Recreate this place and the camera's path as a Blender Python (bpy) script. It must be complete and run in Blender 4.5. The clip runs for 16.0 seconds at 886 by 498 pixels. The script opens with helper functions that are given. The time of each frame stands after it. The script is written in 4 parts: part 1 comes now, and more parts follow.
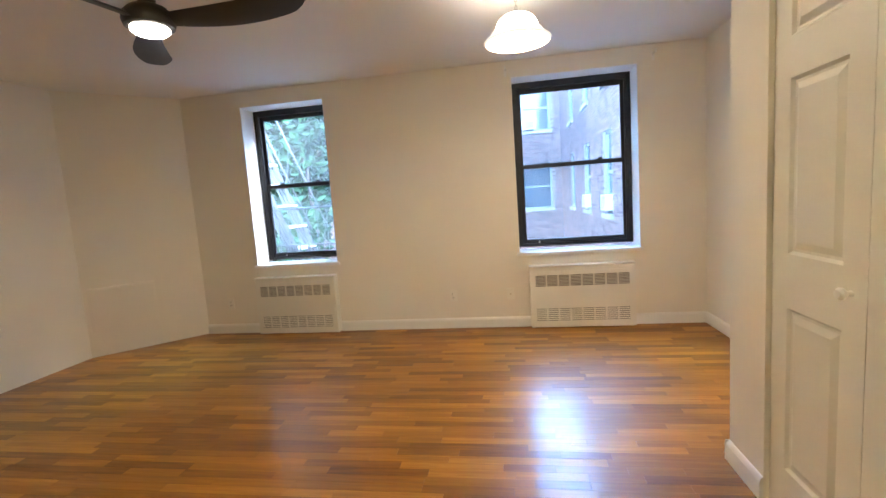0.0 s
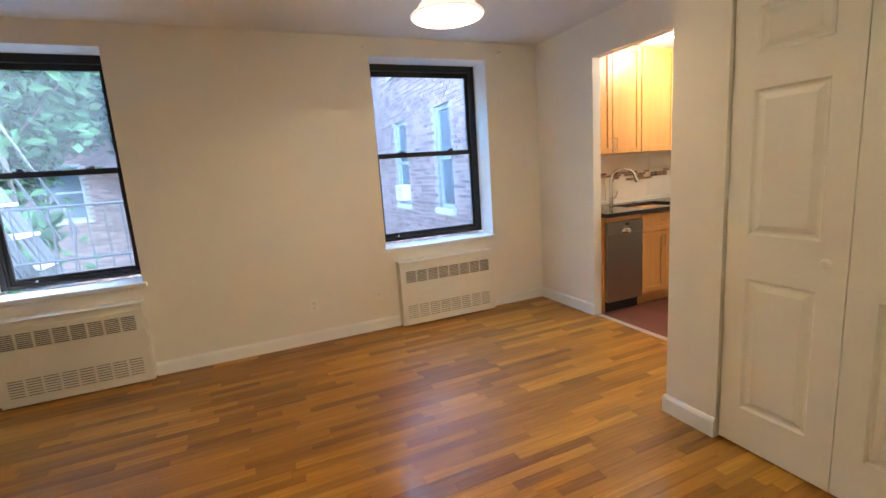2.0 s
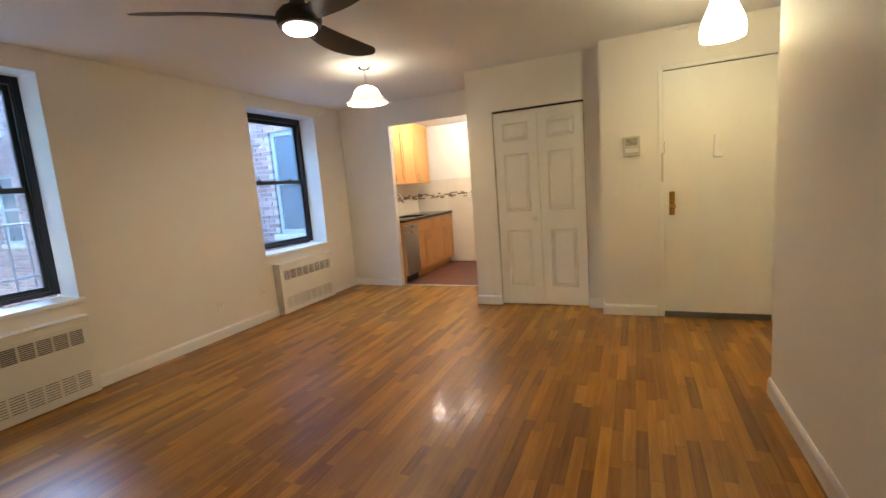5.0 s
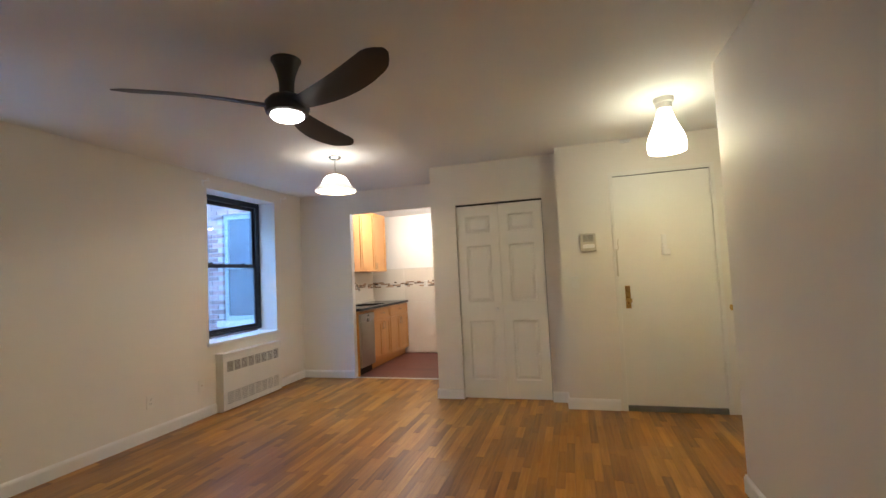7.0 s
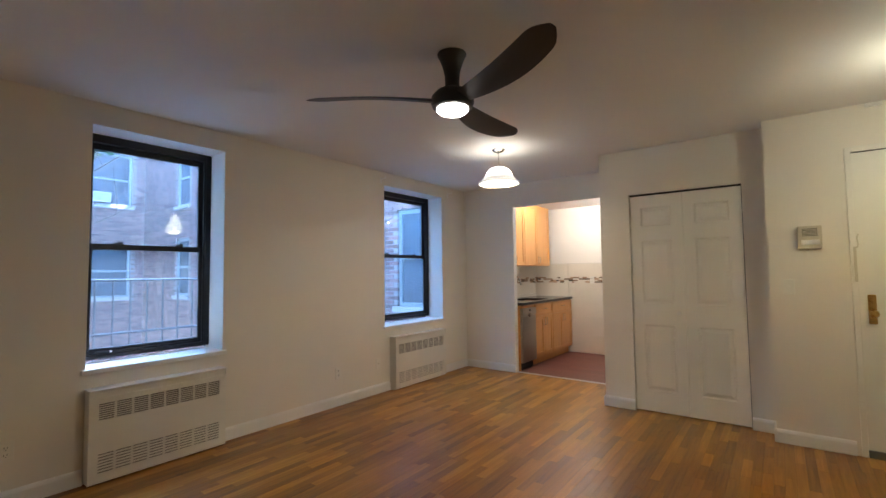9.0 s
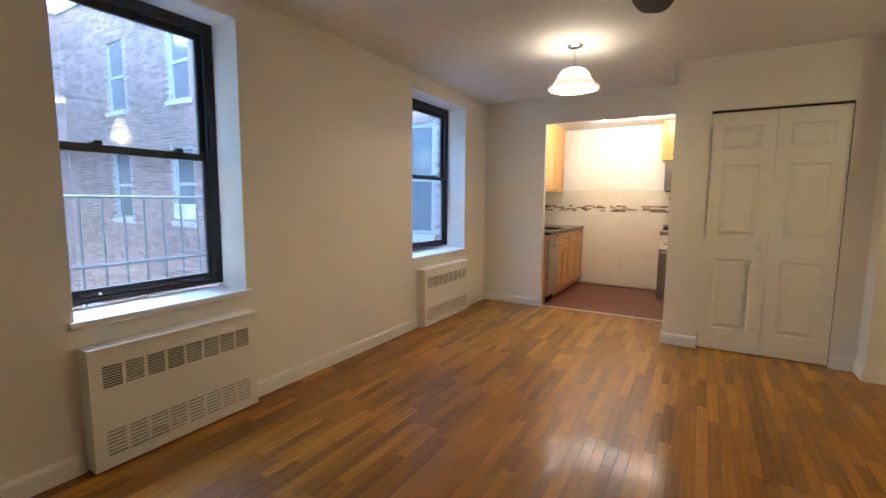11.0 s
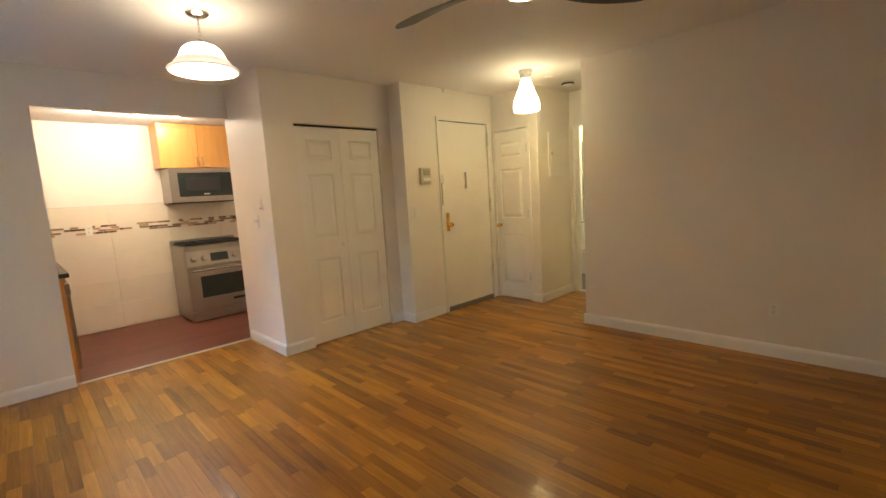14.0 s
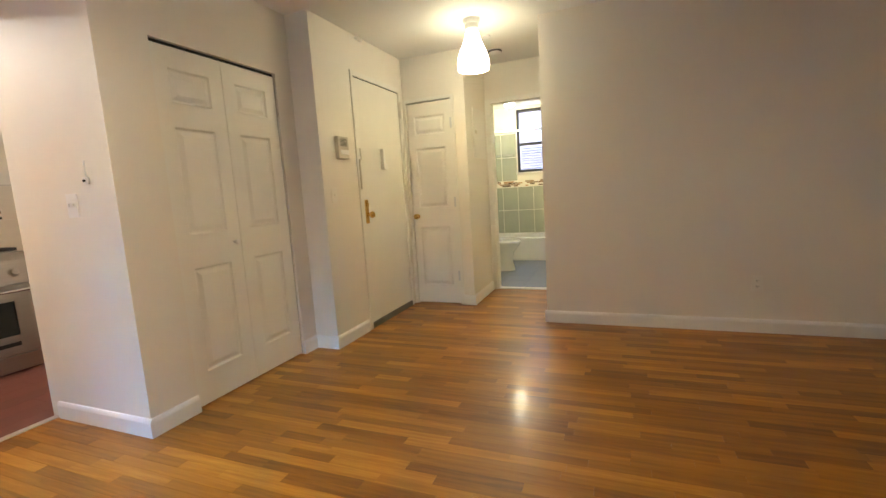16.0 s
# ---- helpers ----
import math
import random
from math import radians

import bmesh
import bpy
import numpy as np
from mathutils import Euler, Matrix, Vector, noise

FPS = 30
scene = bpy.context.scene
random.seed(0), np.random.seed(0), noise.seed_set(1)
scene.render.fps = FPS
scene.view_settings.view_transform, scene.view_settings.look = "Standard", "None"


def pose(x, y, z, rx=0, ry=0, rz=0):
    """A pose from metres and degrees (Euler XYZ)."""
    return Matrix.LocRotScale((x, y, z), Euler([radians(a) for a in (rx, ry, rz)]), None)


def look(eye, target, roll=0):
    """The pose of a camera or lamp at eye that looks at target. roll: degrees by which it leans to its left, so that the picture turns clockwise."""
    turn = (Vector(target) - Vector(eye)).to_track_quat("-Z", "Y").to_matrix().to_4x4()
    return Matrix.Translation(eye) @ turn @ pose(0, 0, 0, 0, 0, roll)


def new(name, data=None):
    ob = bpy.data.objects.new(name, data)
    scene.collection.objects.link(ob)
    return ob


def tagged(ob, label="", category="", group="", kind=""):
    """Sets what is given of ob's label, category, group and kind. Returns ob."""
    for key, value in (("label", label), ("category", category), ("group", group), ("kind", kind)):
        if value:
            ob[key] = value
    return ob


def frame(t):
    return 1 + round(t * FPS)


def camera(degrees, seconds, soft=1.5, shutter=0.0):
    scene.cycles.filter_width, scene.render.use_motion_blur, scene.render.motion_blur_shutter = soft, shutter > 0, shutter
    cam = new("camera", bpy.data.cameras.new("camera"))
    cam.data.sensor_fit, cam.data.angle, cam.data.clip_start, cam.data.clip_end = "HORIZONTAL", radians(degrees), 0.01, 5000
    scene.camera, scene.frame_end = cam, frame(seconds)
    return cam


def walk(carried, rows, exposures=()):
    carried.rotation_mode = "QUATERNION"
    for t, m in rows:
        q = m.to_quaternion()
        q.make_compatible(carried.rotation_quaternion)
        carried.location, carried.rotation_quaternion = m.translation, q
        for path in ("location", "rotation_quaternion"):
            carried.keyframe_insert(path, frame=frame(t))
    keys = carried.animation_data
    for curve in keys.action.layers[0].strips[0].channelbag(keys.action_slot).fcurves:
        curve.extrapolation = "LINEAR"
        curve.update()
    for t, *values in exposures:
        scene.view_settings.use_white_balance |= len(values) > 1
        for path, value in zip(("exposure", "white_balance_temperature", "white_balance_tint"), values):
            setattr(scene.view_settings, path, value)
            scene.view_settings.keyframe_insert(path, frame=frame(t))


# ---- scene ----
cam = camera(90.1, 16.0)
PATH = [
    (0, (1.342, 0.251, 1.278), (1.026, 2.214, 1.055), -4.0),
    (0.5, (1.172, 0.358, 1.309), (1.004, 2.335, 1.062), -4.1),
    (1, (0.983, 0.499, 1.345), (1.077, 2.476, 1.06), -3.7),
    (1.5, (0.742, 0.608, 1.372), (1.169, 2.533, 1.041), -3.6),
    (2, (0.356, 0.743, 1.361), (1.122, 2.558, 1.017), -4.0),
    (2.5, (-0.211, 0.802, 1.343), (0.842, 2.471, 1.018), -4.2),
    (3, (-0.819, 0.825, 1.34), (0.424, 2.358, 1.014), -4.4),
    (3.5, (-1.354, 0.911, 1.36), (0.068, 2.276, 1.019), -4.4),
    (4, (-1.807, 0.876, 1.356), (-0.203, 2.019, 1.01), -4.8),
    (4.5, (-2.141, 0.749, 1.352), (-0.429, 1.723, 1.002), -4.8),
    (5, (-2.293, 0.688, 1.324), (-0.483, 1.493, 1.047), -4.5),
    (5.2, (-2.318, 0.705, 1.307), (-0.47, 1.429, 1.059), -4.3),
    (7.3, (-2.312, 0.871, 1.313), (-0.415, 1.479, 1.492), -2.6),
    (7.5, (-2.295, 0.861, 1.31), (-0.438, 1.58, 1.496), -2.2),
    (8, (-2.242, 0.876, 1.328), (-0.472, 1.788, 1.515), -1.6),
    (8.5, (-2.214, 0.884, 1.331), (-0.543, 1.967, 1.515), -1.2),
    (9, (-2.221, 0.911, 1.317), (-0.63, 2.119, 1.426), -0.7),
    (9.2, (-2.203, 0.952, 1.302), (-0.643, 2.204, 1.327), -0.6),
    (11.3, (-2.149, 2.301, 1.284), (-0.375, 3.181, 1.006), 0.1),
    (11.5, (-2.122, 2.457, 1.277), (-0.268, 3.166, 1.033), -0.1),
    (12, (-2.113, 2.83, 1.235), (-0.141, 3.114, 1.056), -1.8),
    (12.5, (-2.032, 3.183, 1.329), (-0.055, 2.979, 1.11), -2.1),
    (13, (-1.872, 3.538, 1.364), (-0.003, 2.867, 1.129), -2.7),
    (13.5, (-1.676, 3.766, 1.348), (0.01, 2.716, 1.109), -3.3),
    (14, (-1.486, 3.929, 1.364), (-0.056, 2.554, 1.111), -3.5),
    (14.5, (-1.356, 3.857, 1.28), (-0.138, 2.289, 1.041), -4.1),
    (15, (-0.985, 3.792, 1.267), (0.035, 2.089, 1.02), -4.0),
    (15.5, (-0.491, 3.76, 1.158), (0.364, 1.969, 0.904), -3.8),
    (16, (0.024, 3.728, 1.161), (0.774, 1.892, 0.903), -3.6),
]
# The clip's own metering: (seconds, stops, kelvin, tint)
METER = [(0, 6.18, 6000, 10), (1.5, 5.98, 6150, 11), (3.5, 5.76, 6500, 12), (5, 5.8, 6200, 11), (7.5, 5.56, 5400, 11), (9, 5.41, 5450, 11), (11.5, 5.62, 6500, 10), (12.5, 5.55, 7050, 11), (14.5, 5.67, 6800, 12), (16, 5.91, 5900, 10)]
walk(cam, [(t, look(eye, target, roll)) for t, eye, target, roll in PATH], METER)
SKY, SHADE_GLOW, RIM_GLOW, LENS_GLOW = 0.15, 0.28, 0.012, 0.7

# ---- world and large lights ----
world = bpy.data.worlds.new("sky")
scene.world = world
world.use_nodes = True
wn = world.node_tree
sky = wn.nodes.new("ShaderNodeTexSky")
sky.sky_type = 'NISHITA'
sky.sun_disc = False
sky.sun_elevation = radians(42)
sky.sun_rotation = radians(70)
sky.air_density, sky.dust_density, sky.ozone_density = 1.3, 0.6, 2.5
wn.links.new(sky.outputs[0], wn.nodes["Background"].inputs[0])
wn.nodes["Background"].inputs[1].default_value = SKY
sun = new("sun", bpy.data.lights.new("sun", 'SUN'))
sun.data.energy, sun.data.angle, sun.data.color = 0.5, radians(30), (1.0, 0.98, 0.95)
sun.matrix_world = look((28, 10, 27), (0, 0, 0))


def bulb(name, place, watts, colour, radius=0.05, spot=None):
    lamp = new(name, bpy.data.lights.new(name, 'SPOT' if spot else 'POINT'))
    lamp.data.energy, lamp.data.color, lamp.data.shadow_soft_size = watts, colour, radius
    if spot:
        lamp.data.spot_size, lamp.data.spot_blend = radians(spot), 0.5
    lamp.location = place
    return lamp


# ---- materials ----
def mat(name, colour, rough=0.5, metal=0.0, scale=6.0, vary=0.06, grain=90.0, bump=0.05, stretch=(1, 1, 1), coat=0.0, glow=0.0, piece=0.0):
    """Colour varied at two scales, roughness with it, and a fine relief."""
    m = bpy.data.materials.new(name)
    m.use_nodes = True
    t = m.node_tree
    p = t.nodes["Principled BSDF"]
    tc = t.nodes.new("ShaderNodeTexCoord")
    mp = t.nodes.new("ShaderNodeMapping")
    mp.inputs["Scale"].default_value = stretch
    t.links.new(tc.outputs["Object"], mp.inputs[0])
    big, fine = t.nodes.new("ShaderNodeTexNoise"), t.nodes.new("ShaderNodeTexNoise")
    big.inputs["Scale"].default_value, fine.inputs["Scale"].default_value = scale, grain
    big.inputs["Detail"].default_value = 4
    for n in (big, fine):
        t.links.new(mp.outputs[0], n.inputs["Vector"])
    add = t.nodes.new("ShaderNodeMath")
    add.operation = 'MULTIPLY_ADD'
    t.links.new(fine.outputs[0], add.inputs[0])
    add.inputs[1].default_value = 0.4
    t.links.new(big.outputs[0], add.inputs[2])
    ramp = t.nodes.new("ShaderNodeMapRange")
    ramp.inputs[1].default_value, ramp.inputs[2].default_value = 0.4, 1.0
    ramp.inputs[3].default_value, ramp.inputs[4].default_value = 1 - vary, 1 + vary
    t.links.new(add.outputs[0], ramp.inputs[0])
    value = ramp.outputs[0]
    if piece:
        info, geo = t.nodes.new("ShaderNodeObjectInfo"), t.nodes.new("ShaderNodeNewGeometry")
        s = t.nodes.new("ShaderNodeMath")
        s.operation = 'ADD'
        t.links.new(info.outputs["Random"], s.inputs[0])
        t.links.new(geo.outputs["Random Per Island"], s.inputs[1])
        f = t.nodes.new("ShaderNodeMath")
        f.operation = 'FRACT'
        t.links.new(s.outputs[0], f.inputs[0])
        r2 = t.nodes.new("ShaderNodeMapRange")
        r2.inputs[3].default_value, r2.inputs[4].default_value = 1 - piece, 1 + piece
        t.links.new(f.outputs[0], r2.inputs[0])
        mul = t.nodes.new("ShaderNodeMath")
        mul.operation = 'MULTIPLY'
        t.links.new(value, mul.inputs[0])
        t.links.new(r2.outputs[0], mul.inputs[1])
        value = mul.outputs[0]
    sc = t.nodes.new("ShaderNodeVectorMath")
    sc.operation = 'SCALE'
    sc.inputs[0].default_value = colour
    t.links.new(value, sc.inputs["Scale"])
    t.links.new(sc.outputs[0], p.inputs["Base Color"])
    rr = t.nodes.new("ShaderNodeMapRange")
    rr.inputs[3].default_value, rr.inputs[4].default_value = rough * 0.85, min(1, rough * 1.15)
    t.links.new(big.outputs[0], rr.inputs[0])
    t.links.new(rr.outputs[0], p.inputs["Roughness"])
    p.inputs["Metallic"].default_value = metal
    p.inputs["Coat Weight"].default_value = coat
    p.inputs["Coat Roughness"].default_value = 0.13
    if bump:
        b = t.nodes.new("ShaderNodeBump")
        b.inputs["Strength"].default_value = bump
        b.inputs["Distance"].default_value = 0.004
        t.links.new(add.outputs[0], b.inputs["Height"])
        t.links.new(b.outputs[0], p.inputs["Normal"])
    if glow:
        p.inputs["Emission Color"].default_value = (*colour, 1)
        p.inputs["Emission Strength"].default_value = glow
    return m


def pane_material(name, gloss=1.0, tint=(0.93, 0.97, 1.0)):
    m = bpy.data.materials.new(name)
    m.use_nodes = True
    t = m.node_tree
    t.nodes.remove(t.nodes["Principled BSDF"])
    clear, shine = t.nodes.new("ShaderNodeBsdfTransparent"), t.nodes.new("ShaderNodeBsdfGlossy")
    clear.inputs[0].default_value = (*tint, 1)
    shine.inputs["Roughness"].default_value = 0.02
    mix, fr, bend, gain = t.nodes.new("ShaderNodeMixShader"), t.nodes.new("ShaderNodeLayerWeight"), t.nodes.new("ShaderNodeMath"), t.nodes.new("ShaderNodeMath")
    fr.inputs[0].default_value = 0.5
    bend.operation, gain.operation = 'POWER', 'MULTIPLY_ADD'
    bend.inputs[1].default_value = 4.0
    gain.inputs[1].default_value, gain.inputs[2].default_value = 0.5, 0.035
    t.links.new(fr.outputs["Facing"], bend.inputs[0])
    t.links.new(bend.outputs[0], gain.inputs[0])
    t.links.new(gain.outputs[0], mix.inputs[0])
    t.links.new(clear.outputs[0], mix.inputs[1])
    t.links.new(shine.outputs[0], mix.inputs[2])
    dust, film = t.nodes.new("ShaderNodeBsdfTranslucent"), t.nodes.new("ShaderNodeMixShader")
    dust.inputs[0].default_value = (0.75, 0.80, 0.85, 1)
    film.inputs[0].default_value = 0.045
    t.links.new(mix.outputs[0], film.inputs[1])
    t.links.new(dust.outputs[0], film.inputs[2])
    t.links.new(film.outputs[0], t.nodes["Material Output"].inputs[0])
    return m


def strip_wood(name):
    """Varnished oak strips: each piece its own tone, streaked along its length, under a slightly wavy gloss."""
    m = bpy.data.materials.new(name)
    m.use_nodes = True
    t = m.node_tree
    p = t.nodes["Principled BSDF"]
    tc, info, geo = t.nodes.new("ShaderNodeTexCoord"), t.nodes.new("ShaderNodeObjectInfo"), t.nodes.new("ShaderNodeNewGeometry")

    def maths(op, a, b, c=None):
        n = t.nodes.new("ShaderNodeMath")
        n.operation = op
        for k, v in enumerate((a, b, c)):
            if v is None:
                continue
            if isinstance(v, (int, float)):
                n.inputs[k].default_value = v
            else:
                t.links.new(v, n.inputs[k])
        return n.outputs[0]

    def noise(scale, stretch, detail=3.0, shift=None):
        mp, n = t.nodes.new("ShaderNodeMapping"), t.nodes.new("ShaderNodeTexNoise")
        mp.inputs["Scale"].default_value = stretch
        t.links.new(geo.outputs["Position"], mp.inputs[0])
        if shift is not None:
            move = t.nodes.new("ShaderNodeCombineXYZ")
            t.links.new(maths('MULTIPLY', shift, 40.0), move.inputs[2])
            t.links.new(move.outputs[0], mp.inputs["Location"])
        n.inputs["Scale"].default_value, n.inputs["Detail"].default_value = scale, detail
        t.links.new(mp.outputs[0], n.inputs["Vector"])
        return n.outputs[0]

    piece = maths('FRACT', maths('ADD', info.outputs["Random"], geo.outputs["Random Per Island"]), 0.0)
    streak = noise(3.2, (0.9, 16, 1), 4.0, piece)
    grain = noise(26, (0.5, 9, 1), 3.0, piece)
    patch = noise(1.1, (1, 1, 1), 2.0)
    tone = maths('MULTIPLY_ADD', piece, 0.50, maths('MULTIPLY', streak, 0.55))
    tone = maths('ADD', tone, maths('MULTIPLY_ADD', grain, 0.22, maths('MULTIPLY_ADD', patch, 0.42, -0.33)))
    ramp = t.nodes.new("ShaderNodeValToRGB")
    stops = ((0.10, (0.12, 0.041, 0.0045)), (0.38, (0.265, 0.102, 0.0085)), (0.65, (0.39, 0.160, 0.013)), (0.95, (0.60, 0.285, 0.033)))
    while len(ramp.color_ramp.elements) < len(stops):
        ramp.color_ramp.elements.new(0.5)
    for e, (at, colour) in zip(ramp.color_ramp.elements, stops):
        e.position, e.color = at, (*colour, 1)
    t.links.new(tone, ramp.inputs[0])
    t.links.new(ramp.outputs[0], p.inputs["Base Color"])
    worn = noise(2.3, (1, 2, 1), 4.0)
    t.links.new(maths('MULTIPLY_ADD', worn, 0.28, 0.24), p.inputs["Roughness"])
    p.inputs["Specular IOR Level"].default_value = 0.36
    p.inputs["Coat Weight"].default_value = 0.22
    t.links.new(maths('MULTIPLY_ADD', worn, 0.16, 0.03), p.inputs["Coat Roughness"])
    b1, b2 = t.nodes.new("ShaderNodeBump"), t.nodes.new("ShaderNodeBump")
    b1.inputs["Strength"].default_value, b1.inputs["Distance"].default_value = 0.10, 0.002
    t.links.new(grain, b1.inputs["Height"])
    b2.inputs["Strength"].default_value, b2.inputs["Distance"].default_value = 0.35, 0.004
    t.links.new(noise(7.0, (0.7, 3.5, 1), 1.0, piece), b2.inputs["Height"])
    t.links.new(b1.outputs[0], b2.inputs["Normal"])
    t.links.new(b2.outputs[0], p.inputs["Normal"])
    t.links.new(b2.outputs[0], p.inputs["Coat Normal"])
    return m


PAINT = mat("wall_paint", (0.80, 0.75, 0.655), 0.55, scale=1.3, vary=0.025, grain=220, bump=0.06)
CEIL = mat("ceiling_paint", (0.77, 0.75, 0.71), 0.75, scale=1.1, vary=0.03, grain=160, bump=0.08)
TRIM = mat("trim_paint", (0.82, 0.80, 0.76), 0.35, scale=3, vary=0.03, grain=60, bump=0.05)
DOORP = mat("door_paint", (0.80, 0.77, 0.69), 0.4, scale=3, vary=0.03, grain=70, bump=0.05)
ENAMEL = mat("cover_enamel", (0.78, 0.75, 0.67), 0.4, scale=4, vary=0.03, grain=120, bump=0.03)
# Near-black: stands in for shade in gaps and slots, also colours dark parts.
DARK = mat("gap_shade_and_dark_parts", (0.03, 0.028, 0.025), 0.8)
HEATER = mat("heater_metal", (0.20, 0.18, 0.15), 0.6, scale=8, vary=0.2)
BLACK = mat("window_black", (0.010, 0.011, 0.014), 0.45, scale=8, vary=0.2, grain=70, bump=0.02)
FANM = mat("fan_black", (0.018, 0.016, 0.015), 0.42, scale=7, vary=0.25, grain=60, bump=0.05, stretch=(1, 4, 1))
WOOD = strip_wood("floor_wood")
GAP = mat("floor_joint", (0.07, 0.03, 0.012), 0.6)
KFLOOR = mat("kitchen_floor", (0.15, 0.045, 0.028), 0.42, scale=5, vary=0.15, grain=70, bump=0.06, stretch=(10, 1.2, 1), piece=0.12)
CAB = mat("maple", (0.60, 0.29, 0.075), 0.35, scale=3, vary=0.10, grain=26, bump=0.03, stretch=(7, 7, 0.7), coat=0.15)
GRANITE = mat("granite", (0.03, 0.026, 0.024), 0.18, scale=70, vary=0.5, grain=240, bump=0.02)
STEEL = mat("steel", (0.42, 0.39, 0.35), 0.30, 1.0, scale=3, vary=0.06, grain=40, bump=0.02, stretch=(1, 1, 30))
CHROME = mat("nickel", (0.62, 0.60, 0.57), 0.22, 1.0, vary=0.04, bump=0.01)
BRASS = mat("brass", (0.72, 0.47, 0.14), 0.25, 1.0, vary=0.08, bump=0.02)
OVENG = mat("oven_glass", (0.018, 0.026, 0.022), 0.08, vary=0.1, bump=0.0)
IRON = mat("cast_iron", (0.02, 0.02, 0.02), 0.6, vary=0.2)
TILE = mat("cream_tile", (0.78, 0.71, 0.58), 0.25, scale=3, vary=0.03, grain=30, bump=0.03, piece=0.025)
KPAINT = mat("kitchen_paint", (0.82, 0.78, 0.69), 0.5, scale=2, vary=0.03, grain=200)
GROUT = mat("grout", (0.62, 0.57, 0.48), 0.8)
MOSAIC = mat("mosaic_glass", (0.30, 0.19, 0.11), 0.15, vary=0.2, piece=0.85)
BTILE = mat("bath_tile", (0.34, 0.36, 0.29), 0.25, scale=5, vary=0.06, grain=40, piece=0.05)
BFLOOR = mat("bath_floor", (0.16, 0.17, 0.19), 0.4, scale=5, vary=0.1, piece=0.06)
CERAMIC = mat("white_ceramic", (0.83, 0.82, 0.78), 0.12, vary=0.02, bump=0.0)
PLASTIC = mat("ivory_plastic", (0.80, 0.77, 0.68), 0.35, vary=0.03, bump=0.01)
BEIGE = mat("beige_plastic", (0.58, 0.53, 0.42), 0.45, vary=0.05, bump=0.02)
SILVER = mat("silver_strip", (0.62, 0.62, 0.62), 0.4, 0.7, vary=0.06, bump=0.02)
WORN = mat("worn_metal", (0.20, 0.20, 0.19), 0.5, 0.6, vary=0.15, bump=0.03)
BRICK = mat("brick", (0.135, 0.079, 0.072), 0.85, scale=0.5, vary=0.28, grain=50, bump=0.05, piece=0.5)
MORTAR = mat("mortar", (0.20, 0.19, 0.19), 0.9, scale=2, vary=0.1, bump=0.05)
STONE = mat("sill_stone", (0.28, 0.27, 0.26), 0.8, scale=3, vary=0.1)
FARGLASS = mat("far_glass", (0.05, 0.07, 0.09), 0.08, vary=0.4, scale=1.5, bump=0.0)
FARFRAME = mat("far_frame", (0.16, 0.20, 0.21), 0.5)
ACM = mat("air_conditioner_white", (0.50, 0.51, 0.51), 0.5)
GRIM = mat("fire_escape_paint", (0.05, 0.055, 0.06), 0.5, scale=10, vary=0.3)
BARK = mat("bark", (0.17, 0.14, 0.11), 0.9, scale=6, vary=0.35, grain=40, bump=0.5, stretch=(1, 1, 0.3))
LEAF = mat("leaf", (0.045, 0.105, 0.045), 0.8, scale=1.2, vary=0.3, grain=20, bump=0.0, piece=0.45)
EARTH = mat("courtyard_ground", (0.22, 0.21, 0.20), 0.9, scale=0.6, vary=0.25, grain=20, bump=0.3)
LEAF.node_tree.nodes["Principled BSDF"].inputs["Specular IOR Level"].default_value = 0.12
PANE = pane_material("window_pane")
WARM, YELLOW = (1.0, 0.78, 0.48), (1.0, 0.83, 0.42)
SHADE = mat("opal_glass", (1.0, 0.86, 0.64), 0.3, vary=0.0, bump=0.0, glow=SHADE_GLOW)
# Opal glass again, with a weaker glow standing in for the rim's shading.
RIM = mat("opal_rim", (1.0, 0.90, 0.74), 0.3, vary=0.0, bump=0.0, glow=RIM_GLOW)
SHADEH = mat("opal_glass_hall", (1.0, 0.88, 0.56), 0.3, vary=0.0, bump=0.0, glow=SHADE_GLOW)
LENS = mat("lamp_lens", (1.0, 0.88, 0.68), 0.3, vary=0.0, bump=0.0, glow=LENS_GLOW)


# ---- mesh helpers ----
def box(bm, x0, x1, y0, y1, z0, z1, bevel=0.0):
    m = Matrix.Translation(((x0 + x1) / 2, (y0 + y1) / 2, (z0 + z1) / 2)) @ Matrix.Diagonal((abs(x1 - x0), abs(y1 - y0), abs(z1 - z0), 1))
    vs = bmesh.ops.create_cube(bm, size=1, matrix=m)["verts"]
    if bevel:
        es = list({e for v in vs for e in v.link_edges})
        bmesh.ops.bevel(bm, geom=es, offset=bevel, segments=2, affect='EDGES', profile=0.6)
    return bm


def lathe(bm, profile, place=(0, 0, 0), steps=32, turn=None):
    """Turns (radius, height) pairs about the upright axis."""
    rings = []
    m = Matrix.Translation(place) @ (turn or Matrix.Identity(4))
    for r, h in profile:
        if r < 1e-5:
            rings.append([bm.verts.new(m @ Vector((0, 0, h)))])
        else:
            rings.append([bm.verts.new(m @ Vector((r * math.cos(a), r * math.sin(a), h))) for a in (2 * math.pi * i / steps for i in range(steps))])
    for a, b in zip(rings, rings[1:]):
        for i in range(steps):
            j = (i + 1) % steps
            q = [a[i % len(a)], a[j % len(a)], b[j % len(b)], b[i % len(b)]]
            q = list(dict.fromkeys(q))
            if len(q) > 2:
                bm.faces.new(q)
    return bm


